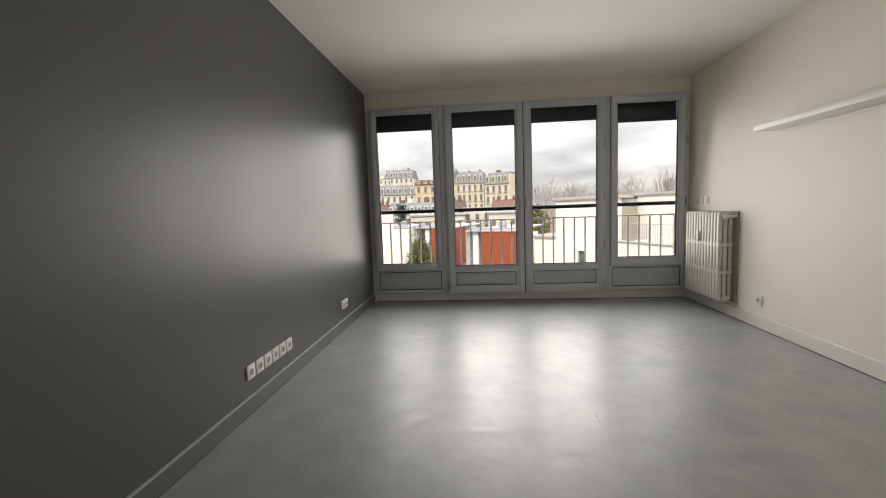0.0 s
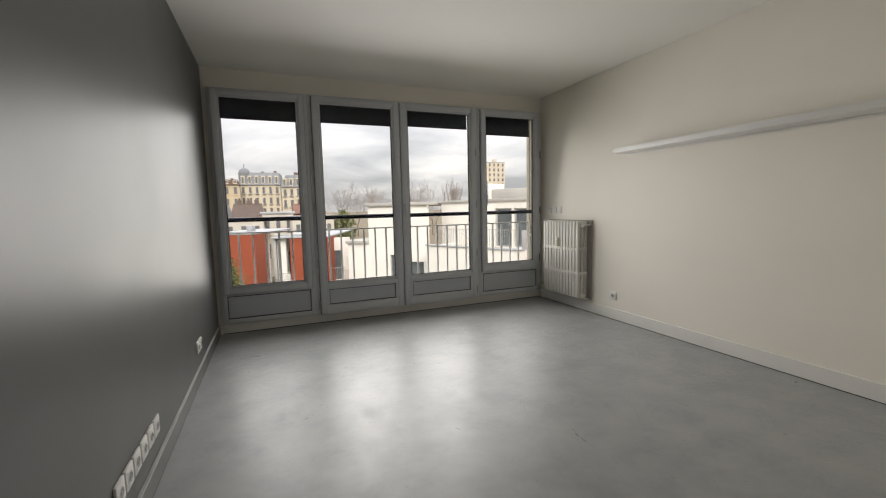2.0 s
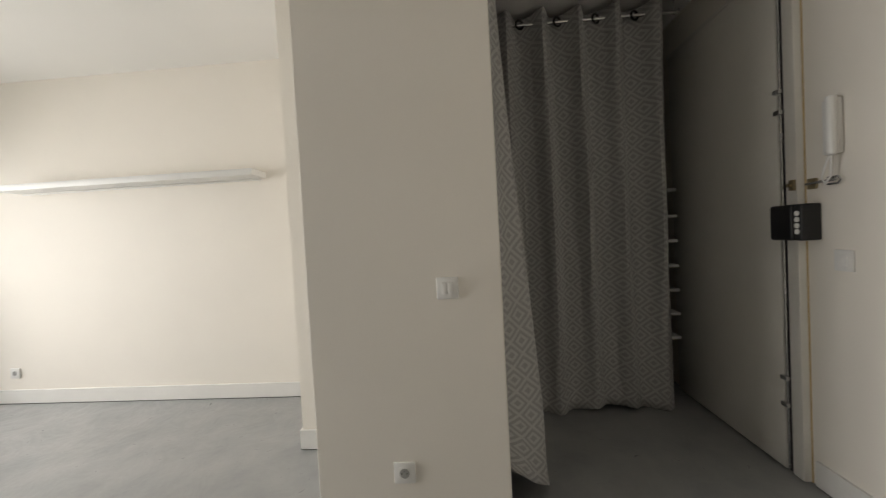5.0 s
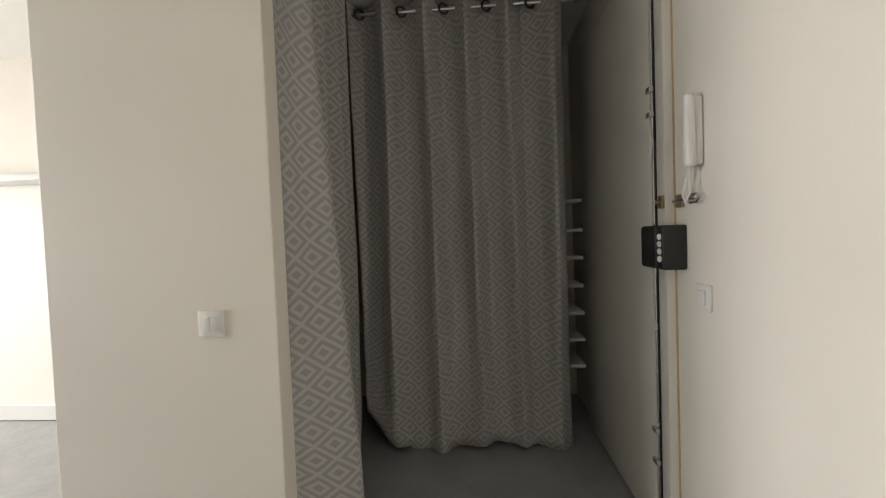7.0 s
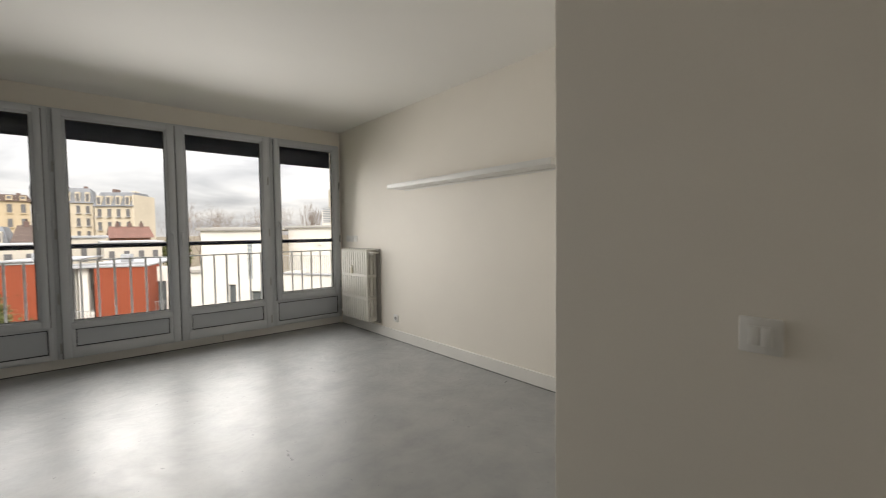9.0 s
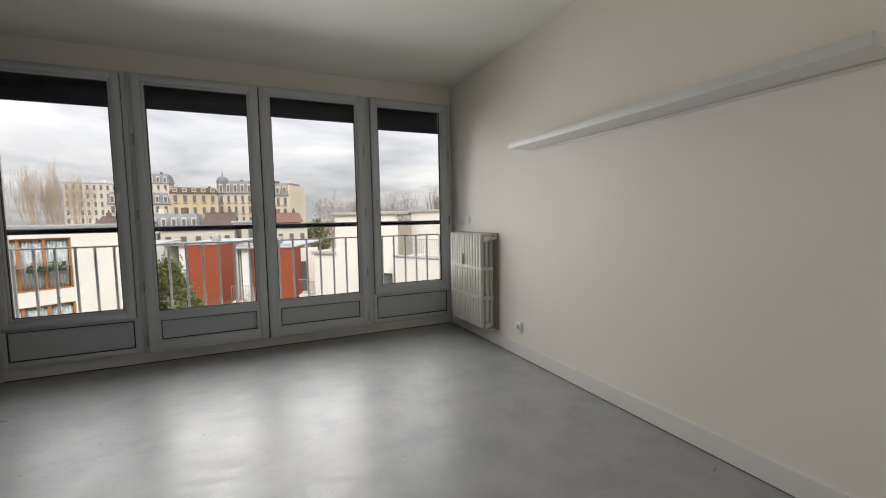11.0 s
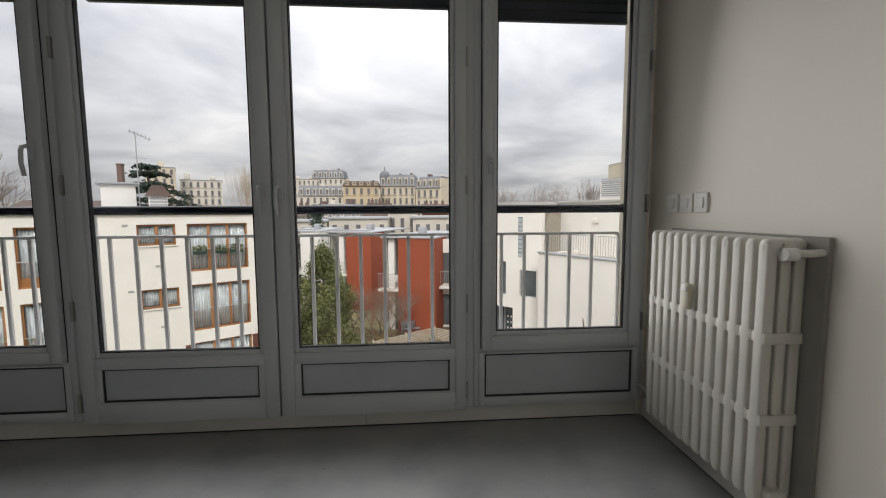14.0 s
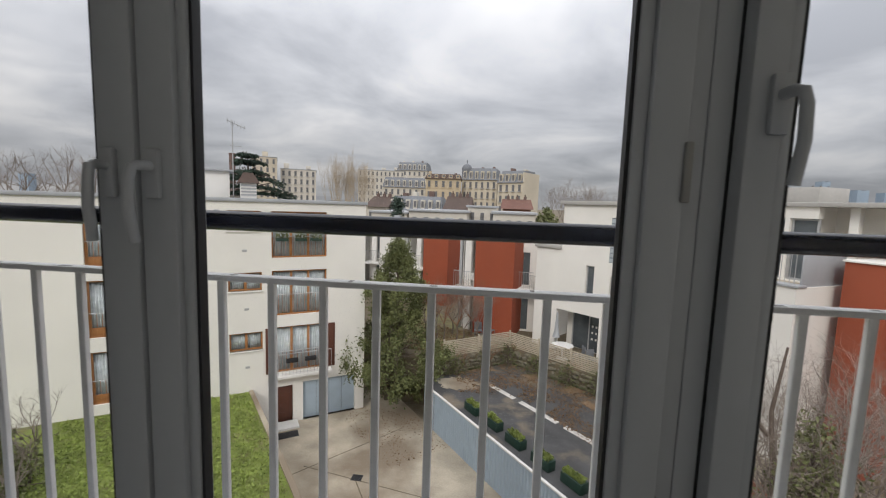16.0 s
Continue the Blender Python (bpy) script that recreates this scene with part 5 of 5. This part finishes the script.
def far_building(name, tx0, tx1, dist, z1, floors, cols, wallm, roof, label, roofm=None, depth=14.0, turn=0.0, z0=-9.3, storey=3.0, rh=3.0, winm=None, balc=False, gable=None, tidy=False):
    """A block between two bearings (x over y) at a distance ahead, with its rows of windows and roof."""
    x0, x1 = EYE.x + tx0 * dist, EYE.x + tx1 * dist
    w = x1 - x0
    t = thing(name, pose(x0, EYE.y + dist, 0, 0, 0, turn), label, "building")
    part("wall", box(0, w, 0, depth, z0, z1), wallm, t, smooth=False)
    ww, wh = w / cols * 0.36, storey * 0.58
    wm = mesh_of("window", box(-ww / 2, ww / 2, -0.14, 0.02, 0, wh, 0.0), winm or X_FWIN)
    sm = mesh_of("window_sill", box(-ww * 0.75, ww * 0.75, -0.5 if balc else -0.25, 0.02, -0.22, -0.02, 0.0), X_STEEL if balc else wallm)
    for r in range(floors):
        for c in range(cols):
            at = pose(w * (c + 0.5) / cols, -0.01, z1 - storey * (r + 1) + storey * 0.22)
            win = piece("window", wm, t, at)
            piece("window_sill", sm, win, pose(0, 0, 0))
    if roof == "mansard":
        bm = bmesh.new()
        lo = [bm.verts.new(p) for p in ((-0.3, -0.4, z1), (w + 0.3, -0.4, z1), (w + 0.3, depth, z1), (-0.3, depth, z1))]
        hi = [bm.verts.new(p) for p in ((0.4, 1.6, z1 + rh), (w - 0.4, 1.6, z1 + rh), (w - 0.4, depth - 1.6, z1 + rh), (0.4, depth - 1.6, z1 + rh))]
        bm.faces.new(hi)
        bm.faces.new(lo[::-1])
        for k in range(4):
            bm.faces.new((lo[k], lo[(k + 1) % 4], hi[(k + 1) % 4], hi[k]))
        rf = part("roof", bm, roofm or X_SLATE, t, smooth=False)
        dm = mesh_of("dormer", box(-ww * 0.7, ww * 0.7, -0.5, 1.6, 0, rh * 0.66), wallm)
        dw = mesh_of("dormer_window", box(-ww * 0.45, ww * 0.45, -0.56, -0.4, 0.3, rh * 0.55), X_FWIN)
        for c in range(cols):
            piece("dormer", dm, rf, pose(w * (c + 0.5) / cols, 0.3, z1 + 0.2))
            piece("dormer_window", dw, rf, pose(w * (c + 0.5) / cols, 0.3, z1 + 0.2))
        rg = random.Random(int(dist * 7 + tx0 * 1000))
        for c in range(max(2, cols // 2)):
            xx = w * (c + 0.2 + 0.5 * rg.random()) / max(2, cols // 2)
            part("chimney", box(xx - 0.35, xx + 0.35, 3.0, 5.0, z1 + rh - 1, z1 + rh + 0.4 + 0.6 * rg.random(), 0.05), wallm if rg.random() < 0.7 else X_BRICK, rf)
    elif roof == "pitched":
        bm = bmesh.new()
        pts = [(-0.4, -0.5, z1), (w + 0.4, -0.5, z1), (w + 0.4, depth + 0.5, z1), (-0.4, depth + 0.5, z1), (-0.2, depth / 2, z1 + rh), (w + 0.2, depth / 2, z1 + rh)]
        v = [bm.verts.new(p) for p in pts]
        for q in ((0, 1, 5, 4), (2, 3, 4, 5), (1, 2, 5), (3, 0, 4), (3, 2, 1, 0)):
            bm.faces.new([v[i] for i in q])
        rf = part("roof", bm, roofm or X_TILE, t, smooth=False)
        for c in (0.18, 0.52, 0.83):
            st = part("chimney", box(w * c - 0.22, w * c + 0.22, depth * 0.45, depth * 0.45 + 0.6, z1, z1 + rh + 0.45, 0.03), X_BRICK, rf)
            part("chimney_pot", tube([(w * c, depth * 0.45 + 0.3, z1 + rh + 0.45), (w * c, depth * 0.45 + 0.3, z1 + rh + 0.75)], 0.10, 8), X_TILE, st)
    else:
        rf = part("roof", box(-0.2, w + 0.2, -0.2, depth, z1, z1 + 0.25, 0.03), roofm or X_ZINC, t)
        rg = random.Random(int(dist * 3 + tx1 * 999))
        for c in range(0 if tidy else max(1, cols // 3)):
            xx = w * (c + 0.25 + 0.4 * rg.random()) / max(1, cols // 3)
            part("roof_box", box(xx - 0.9, xx + 0.9, 2, 5, z1 + 0.5, z1 + 1.4 + 1.2 * rg.random(), 0.03), wallm, rf)
    if gable is not None:
        part("gable_wall", box(w, w + 0.35, -0.2, depth, z0, z1 + rh * 0.8), gable, t, smooth=False)
    return t


far_building("corner_apartment_house", 0.008, 0.074, 120, 8.0, 5, 4, X_CREAM, "mansard", "cream stone apartment house with slate mansard roof", rh=3.4, gable=X_CREAM, balc=True, turn=-32, depth=9.0)
far_building("stone_apartment_house", -0.078, 0.006, 126, 9.0, 5, 6, X_CREAM, "mansard", "stone apartment house with slate mansard and dome", rh=3.6, balc=True, turn=-6)
far_building("ochre_apartment_house", -0.166, -0.080, 118, 8.6, 5, 5, X_YELL, "mansard", "ochre stone apartment house with brown roof", roofm=X_TILE, rh=1.5, turn=5)
far_building("slate_roofed_house", -0.271, -0.168, 130, 6.4, 4, 7, X_PALE, "mansard", "pale apartment house under slate mansard roof", rh=3.2, turn=9)
far_building("hill_house", -0.236, -0.164, 190, 16.6, 4, 6, X_PALE, "mansard", "pale hillside house with mansard roof", rh=3.8)
far_building("long_apartment_block", -0.335, -0.222, 185, 16.0, 7, 11, X_PALE, "flat", "long pale concrete apartment block", turn=14)
far_building("cream_apartment_block", -0.538, -0.452, 150, 12.8, 6, 6, X_PALE, "flat", "pale concrete apartment block with balconies", balc=True, turn=24)
far_building("stepped_apartment_block", -0.615, -0.556, 140, 16.2, 8, 4, X_CREAM, "flat", "cream stepped apartment block", turn=28)
far_building("tower_block", 0.532, 0.600, 205, 26.5, 12, 5, X_CREAM, "flat", "cream concrete tower block", storey=2.8, depth=20)
far_building("mansard_house", -0.255, -0.125, 62, 0.2, 2, 7, X_PALE, "mansard", "white house with slate mansard and dormers", rh=2.2, depth=9)
far_building("tiled_house", -0.310, -0.262, 60, 0.6, 2, 3, X_PALE, "pitched", "house with brown tiled roof", rh=1.6, depth=8)
far_building("tiled_house", -0.115, -0.058, 58, 0.6, 2, 4, X_PALE, "pitched", "house with brown tiled roof", rh=1.9, depth=8)
far_building("white_flat_house", -0.061, 0.009, 50, 1.0, 2, 3, X_PALE, "flat", "pale flat-roofed house behind the terraces", depth=9, tidy=True)
far_building("white_flat_house", -0.205, -0.062, 46, 0.35, 2, 5, X_PALE, "flat", "pale flat-roofed house behind the terraces", depth=9, tidy=True)
far_building("white_flat_house", 0.0, 0.10, 42, 0.45, 2, 4, X_PALE, "flat", "pale flat-roofed house behind the terraces", depth=9, tidy=True)
far_building("white_flat_house", -0.30, -0.21, 48, 0.0, 2, 4, X_PALE, "flat", "pale flat-roofed house behind the terraces", depth=9, tidy=True)
far_building("small_red_house", 0.024, 0.088, 66, 0.9, 2, 3, X_PINK, "pitched", "small house with red tiled roof", roofm=X_REDTILE, rh=1.6, depth=7)
far_building("tiled_house", -0.94, -0.72, 36, 1.4, 2, 5, X_WHITE2, "pitched", "house with brown tiled roof and chimneys", rh=1.0, depth=8, turn=25)
far_building("gabled_house", 0.715, 0.765, 75, 3.2, 2, 3, X_YELL, "pitched", "small beige house with tiled gable roof", rh=2.6, depth=8)
far_building("low_house", 0.62, 0.70, 65, 2.2, 2, 4, X_PALE, "flat", "low pale house beyond the terraces", depth=8)
for a, b, top in ((0.706, 0.722, 150), (0.777, 0.800, 118), (0.83, 0.86, 110), (-1.30, -1.27, 95)):
    far_building("glass_tower", a, b, 1900, top, 1, 1, X_FAR, "flat", "distant hazy blue glass tower", depth=40)
st = thing("brick_chimney_stack", pose(EYE.x - 0.668 * 130, EYE.y + 130, -9), "tall dull brown brick chimney", "chimney")
part("shaft", box(-0.7, 0.7, -0.7, 0.7, 0, 24.5, 0.1), X_BRICK, st)
part("cap", box(-0.8, 0.8, -0.8, 0.8, 24.5, 25.0, 0.1), X_BRICK, st)
dome = thing("roof_dome", pose(EYE.x - 0.068 * 126, EYE.y + 128, 8.9), "dark slate corner dome", "dome")
bm = bmesh.new()
bmesh.ops.create_uvsphere(bm, u_segments=16, v_segments=10, radius=1.6)
bmesh.ops.translate(bm, verts=bm.verts, vec=(0, 0, 3.4))
part("cupola", bm, X_SLATE, dome)
part("drum", tube([(0, 0, 0), (0, 0, 3.4)], 1.55, 16), X_SLATE, dome)
part("finial", tube([(0, 0, 4.9), (0, 0, 6.2)], 0.12, 6), X_SLATE, dome)


# ---- trees ----
def grow(bm, p, d, length, r, depth, rg, spread, up, tips, seg=5):
    """A limb that bends and forks into thinner ones."""
    pts = [p]
    q = p.copy()
    for _ in range(3):
        d = (d + Vector((rg.uniform(-1, 1), rg.uniform(-1, 1), rg.uniform(-1, 1))) * 0.16 + Vector((0, 0, up))).normalized()
        q = q + d * length / 3
        pts.append(q)
    add_tube(bm, pts, r, seg, False, r * 0.6)
    if depth == 0:
        tips.append(q)
        return
    for _ in range(3 if depth > 1 else 4):
        nd = (d + Vector((rg.uniform(-1, 1), rg.uniform(-1, 1), rg.uniform(-0.7, 1))) * spread).normalized()
        s = pts[rg.choice((2, 3, 3))]
        grow(bm, s, nd, length * rg.uniform(0.55, 0.85), r * 0.55, depth - 1, rg, spread, up, tips, 4 if depth > 2 else 3)


def bare_tree(name, x, y, z, h, seed, label, depth=5, spread=0.8, up=0.08, r=0.16, m=X_TWIG, cat="tree", lean=(0, 0, 1)):
    rg = random.Random(seed)
    t = thing(name, pose(x, y, z), label, cat)
    bm = bmesh.new()
    tips = []
    part("trunk", tube([(0, 0, 0), (0.05, 0.02, h * 0.15), (0, 0.05, h * 0.3)], r, 8, r * 0.7), X_BARK, t)
    for _ in range(4):
        grow(bm, Vector((0, 0.05, h * 0.27)), Vector((rg.uniform(-0.8, 0.8), rg.uniform(-0.8, 0.8), 1)).normalized(), h * 0.3, r * 0.6, depth - 1, rg, spread, up, tips)
    part("crown", bm, m, t, "bare winter twigs", smooth=False)
    return t


bare_tree("bare_tree", EYE.x - 0.94 * 48, EYE.y + 46, -9.2, 15.5, 3, "bare spreading winter tree behind the roofs", r=0.28)
bare_tree("bare_tree", EYE.x - 1.20 * 46, EYE.y + 44, -9.2, 15.0, 8, "bare spreading winter tree behind the roofs", r=0.28)
bare_tree("bare_tree", EYE.x - 1.06 * 52, EYE.y + 52, -9.2, 15.0, 14, "bare spreading winter tree behind the roofs", r=0.28)
for k in range(11):
    bare_tree("bare_tree", EYE.x + (0.145 + 0.026 * k) * 150, EYE.y + 150 + 6 * (k % 3), -9.2, 17.5 + 2.5 * math.sin(k * 2.3), 40 + k, "distant bare tree on the skyline", depth=5, r=0.2, m=X_TWIG)
for k in range(12):
    bare_tree("bare_poplar", EYE.x + (-0.40 + 0.0078 * k) * 112, EYE.y + 112 + 3 * (k % 2), -9.2, 19.0 + 1.6 * math.sin(k * 1.7), 70 + k, "slender bare poplar in a row", depth=5, spread=0.22, up=0.3, r=0.12, m=X_POPLAR)
for k in range(3):
    bare_tree("bare_poplar", EYE.x + (0.432 + 0.012 * k) * 120, EYE.y + 120, -9.2, 18.5 - k, 90 + k, "slender bare poplar behind the roofs", depth=4, spread=0.22, up=0.3, r=0.22)
for k in range(9):
    bare_tree("bare_shrub", -1.2 + 0.38 * k, 22.6 + 0.9 * math.sin(k * 2), TERR, 3.1 + 0.5 * math.sin(k * 3), 110 + k, "bare russet garden shrub", depth=5, r=0.05, m=X_RUST if k % 2 else X_TWIG, cat="shrub", spread=0.9)
for k, (x, y, h) in enumerate(((9.0, 9.6, 3.4), (9.5, 9.0, 4.2), (9.3, 10.0, 4.0), (9.9, 9.6, 4.6), (10.3, 9.0, 4.8), (10.6, 8.2, 5.0), (10.1, 10.3, 4.4), (11.2, 9.6, 5.2), (11.6, 8.8, 5.4), (12.2, 10.0, 5.4), (12.6, 9.0, 5.6), (11.4, 10.8, 4.8))):
    bare_tree("bare_shrub", x, y, PARK, h, 130 + k, "tangled bare shrub in front of the white wall", depth=5, r=0.045, cat="shrub", spread=1.0, up=0.0)
stub = thing("pruned_tree", pose(9.3, 9.3, PARK), "pruned bare tree with a crooked limb", "tree")
part("trunk", tube([(0, 0, 0), (0.1, 0.1, 2.2), (-0.1, 0.15, 4.0), (0.05, 0.1, 5.6)], 0.09, 8, 0.025), X_BARK, stub)
part("limb", tube([(-0.1, 0.15, 3.4), (-0.7, 0.5, 4.1), (-1.3, 0.8, 4.4), (-1.9, 1.0, 4.3), (-2.2, 1.0, 4.0)], 0.05, 7, 0.02), X_BARK, stub)
part("limb", tube([(-1.3, 0.8, 4.4), (-1.5, 1.0, 4.9), (-1.55, 1.0, 5.2)], 0.03, 6, 0.015), X_BARK, stub)


def evergreen(name, x, y, z0, z1, w, n, size, m, label, seed):
    """An upright evergreen: a trunk, and leaves in ragged clumps round it."""
    r = np.random.RandomState(seed)
    t = thing(name, pose(x, y, z0), label, "tree")
    h = z1 - z0
    part("trunk", tube([(0, 0, 0), (0.1, 0, h * 0.5), (0, 0.1, h * 0.92)], 0.13, 8, 0.03), X_BARK, t)
    bm = bmesh.new()
    pts = []
    for k in range(150):
        v = r.uniform(0.08, 1.0)
        rad = w / 2 * min(1.0, 1.2 * (1 - v) ** 0.62 + 0.06) * r.uniform(0.3, 1.08) ** 0.7 * (1 + 0.30 * math.sin(v * 15 + seed))
        a = r.uniform(0, 2 * math.pi)
        c = np.array((rad * math.cos(a), rad * math.sin(a), v * h))
        if k % 3 == 0:
            add_tube(bm, [(0, 0, max(0.1, c[2] - 0.5)), tuple(c * (0.5, 0.5, 1)), tuple(c)], 0.03, 4, False, 0.01)
        g_ = r.uniform(0.5, 1.35)
        pts.append(c + r.normal(size=(int(n // 150 * g_), 3)) * np.array((0.17, 0.17, 0.24)) * g_)
    part("limbs", bm, X_BARK, t)
    ob = new("crown", leaf_mesh("crown", np.concatenate(pts), size, m, seed))
    ob.parent = t
    return t


evergreen("ivy_clad_tree", -2.2, 19.4, COURT, -0.95, 4.2, 30000, 0.070, X_IVY, "tall evergreen tree clad in dense ivy", 3)
evergreen("ivy_clad_tree", -2.7, 19.6, COURT, -2.6, 1.7, 8000, 0.064, X_IVY, "tall evergreen tree clad in dense ivy", 5)
evergreen("evergreen_shrub", 10.0, 9.2, PARK, -3.6, 2.2, 3500, 0.06, X_IVY, "low evergreen shrub among bare branches", 9)
evergreen("evergreen_shrub", EYE.x - 0.235 * 42, EYE.y + 42, TERR, 1.5, 3.0, 3000, 0.16, X_CEDAR, "dark evergreen among the houses", 12)
evergreen("evergreen_shrub", EYE.x + 0.125 * 44, EYE.y + 44, TERR, 1.0, 4.0, 3000, 0.16, X_IVY, "green shrub among the houses", 15)

ced = thing("cedar_tree", pose(EYE.x - 0.612 * 34, EYE.y + 34, -9.2), "dark spreading cedar behind the white block", "tree")
part("trunk", tube([(0, 0, 0), (0.1, 0, 7), (-0.6, 0.1, 14.2)], 0.35, 10, 0.05), X_BARK, ced)
bm, pts = bmesh.new(), []
rc = np.random.RandomState(21)
for tier in range(9):
    v = tier / 8
    z = 8.9 + 5.3 * v + rc.uniform(-0.15, 0.15)
    x0 = -0.6 * v
    for q0 in range(7 - tier // 3):
        a = q0 * 2 * math.pi / (7 - tier // 3) + tier * 0.8 + rc.uniform(-0.3, 0.3)
        Lb = (4.3 * (1 - v) ** 0.75 + 0.55) * rc.uniform(0.6, 1.15) * (1.2 if math.cos(a) > 0 else 0.85)
        dx, dy = Lb * math.cos(a), Lb * math.sin(a)
        rise, droop = rc.uniform(0.05, 0.3), -0.16 * Lb * rc.uniform(0.5, 1.5)
        add_tube(bm, [(x0, 0, z - 0.2), (x0 + dx * 0.5, dy * 0.5, z + rise), (x0 + dx, dy, z + droop)], 0.06, 5, False, 0.015)
        for q in range(12):
            f_ = 0.2 + 0.8 * q / 11
            c = np.array((x0 + dx * f_, dy * f_, z - 0.2 * (1 - f_) + 2 * rise * f_ * (1 - f_) + droop * f_ ** 2))
            side = rc.normal(size=(24, 1)) * 0.34 * (1.25 - f_)
            pts.append(c + side * np.array((-dy, dx, 0)) / Lb + rc.normal(size=(24, 3)) * (0.14, 0.14, 0.065) + np.array((0, 0, -0.04)))
part("limbs", bm, X_BARK, ced)
ob = new("crown", leaf_mesh("crown", np.concatenate(pts), 0.12, X_CEDAR, 2, 0.5))
ob.parent = ced

for k, (x, y, h) in enumerate(((-10.6, 9.0, 2.2), (-10.0, 8.2, 1.8), (-11.4, 9.8, 2.4), (-9.2, 7.4, 1.8))):
    bare_tree("bare_shrub", x, y, LAWN, h, 160 + k, "low bare shrub on the lawn edge", depth=4, r=0.04, cat="shrub", spread=1.0)
evergreen("evergreen_shrub", -11.0, 8.4, LAWN, -5.9, 2.0, 3000, 0.07, X_IVY, "low evergreen shrub on the lawn edge", 31)
evergreen("evergreen_shrub", -9.0, 6.6, LAWN, -6.1, 1.6, 3000, 0.07, X_IVY, "low evergreen shrub on the lawn edge", 33)


def scatter(name, outline, z, n, size, m, label, category, seed, up=0.0, rise=0.0):
    """Uncounted small blades or leaves over a plan outline, as one object."""
    r = np.random.RandomState(seed)
    poly = np.array(outline)
    lo, hi = poly.min(0), poly.max(0)
    pts = []
    while len(pts) < n:
        x, y = r.uniform(lo, hi)
        inside = False
        for (ax, ay), (bx, by) in zip(outline, outline[1:] + outline[:1]):
            if (ay > y) != (by > y) and x < (bx - ax) * (y - ay) / (by - ay) + ax:
                inside = not inside
        if inside and noise.noise((x * 0.8, y * 0.8, seed)) > up - 0.3 * r.rand():
            pts.append((x, y, z + rise * r.rand()))
    ob = new(name, leaf_mesh(name, np.array(pts), size, m, seed, 0.0 if rise > 0.05 else 0.85))
    return tagged(ob, label, category, kind="stuff")


X_DRY = mat("dry_brown_leaf", (0.19, 0.115, 0.06), 0.9, var=0.5, scale=3, fine=20, bump=0.1)
X_BLADE = mat("grass_blade", (0.24, 0.30, 0.07), 0.9, var=0.5, scale=1.5, fine=12, bump=0.1)
scatter("grass", [(-11.5, 8.0), (-7.0, 5.6), (-0.6, 6.6), (-3.1, 9.9), (-7.9, 15.4), (-13.0, 12.0)], LAWN, 16000, 0.055, X_BLADE, "short green lawn grass", "grass", 51, up=-1.0, rise=0.07)
scatter("fallen_leaves", [(0.3, 19.4), (0.8, 17.6), (4.0, 17.6), (6.5, 14.0), (9.8, 11.0), (9.2, 14.9), (7.9, 18.2), (3.7, 21.7)], PARK + 0.03, 6500, 0.042, X_DRY, "brown fallen leaves strewn on the asphalt", "leaves", 52, up=0.0)
scatter("fallen_leaves", [(-4.5, 19.0), (-0.8, 18.0), (1.0, 15.8), (-1.0, 14.0), (-4.0, 17.0)], COURT + 0.015, 900, 0.032, X_DRY, "brown fallen leaves blown over the court", "leaves", 53, up=-0.05)
scatter("fallen_leaves", [(-2.0, 20.6), (0.3, 20.0), (3.4, 22.3), (1.5, 24.0), (-2.5, 26.0)], TERR + 0.03, 2500, 0.06, X_DRY, "brown fallen leaves in the back garden", "leaves", 54, up=-0.2)

for k, (x, y, w) in enumerate(((0.9, 19.7, 0.8), (2.2, 20.7, 0.7), (3.6, 21.4, 1.0), (5.0, 20.5, 0.8), (6.4, 19.3, 0.9), (7.6, 18.4, 0.9))):
    evergreen("wall_plant", x, y, PARK, PARK + 0.75 + 0.2 * (k % 3), w, 700, 0.05, X_IVY, "straggling green plant at the foot of the garden wall", 60 + k)
    bare_tree("bare_shrub", x + 0.5, y + 0.1, PARK, 1.3 + 0.3 * (k % 2), 180 + k, "low brown shrub against the garden wall", depth=4, r=0.025, m=X_RUST, cat="shrub", spread=1.1)
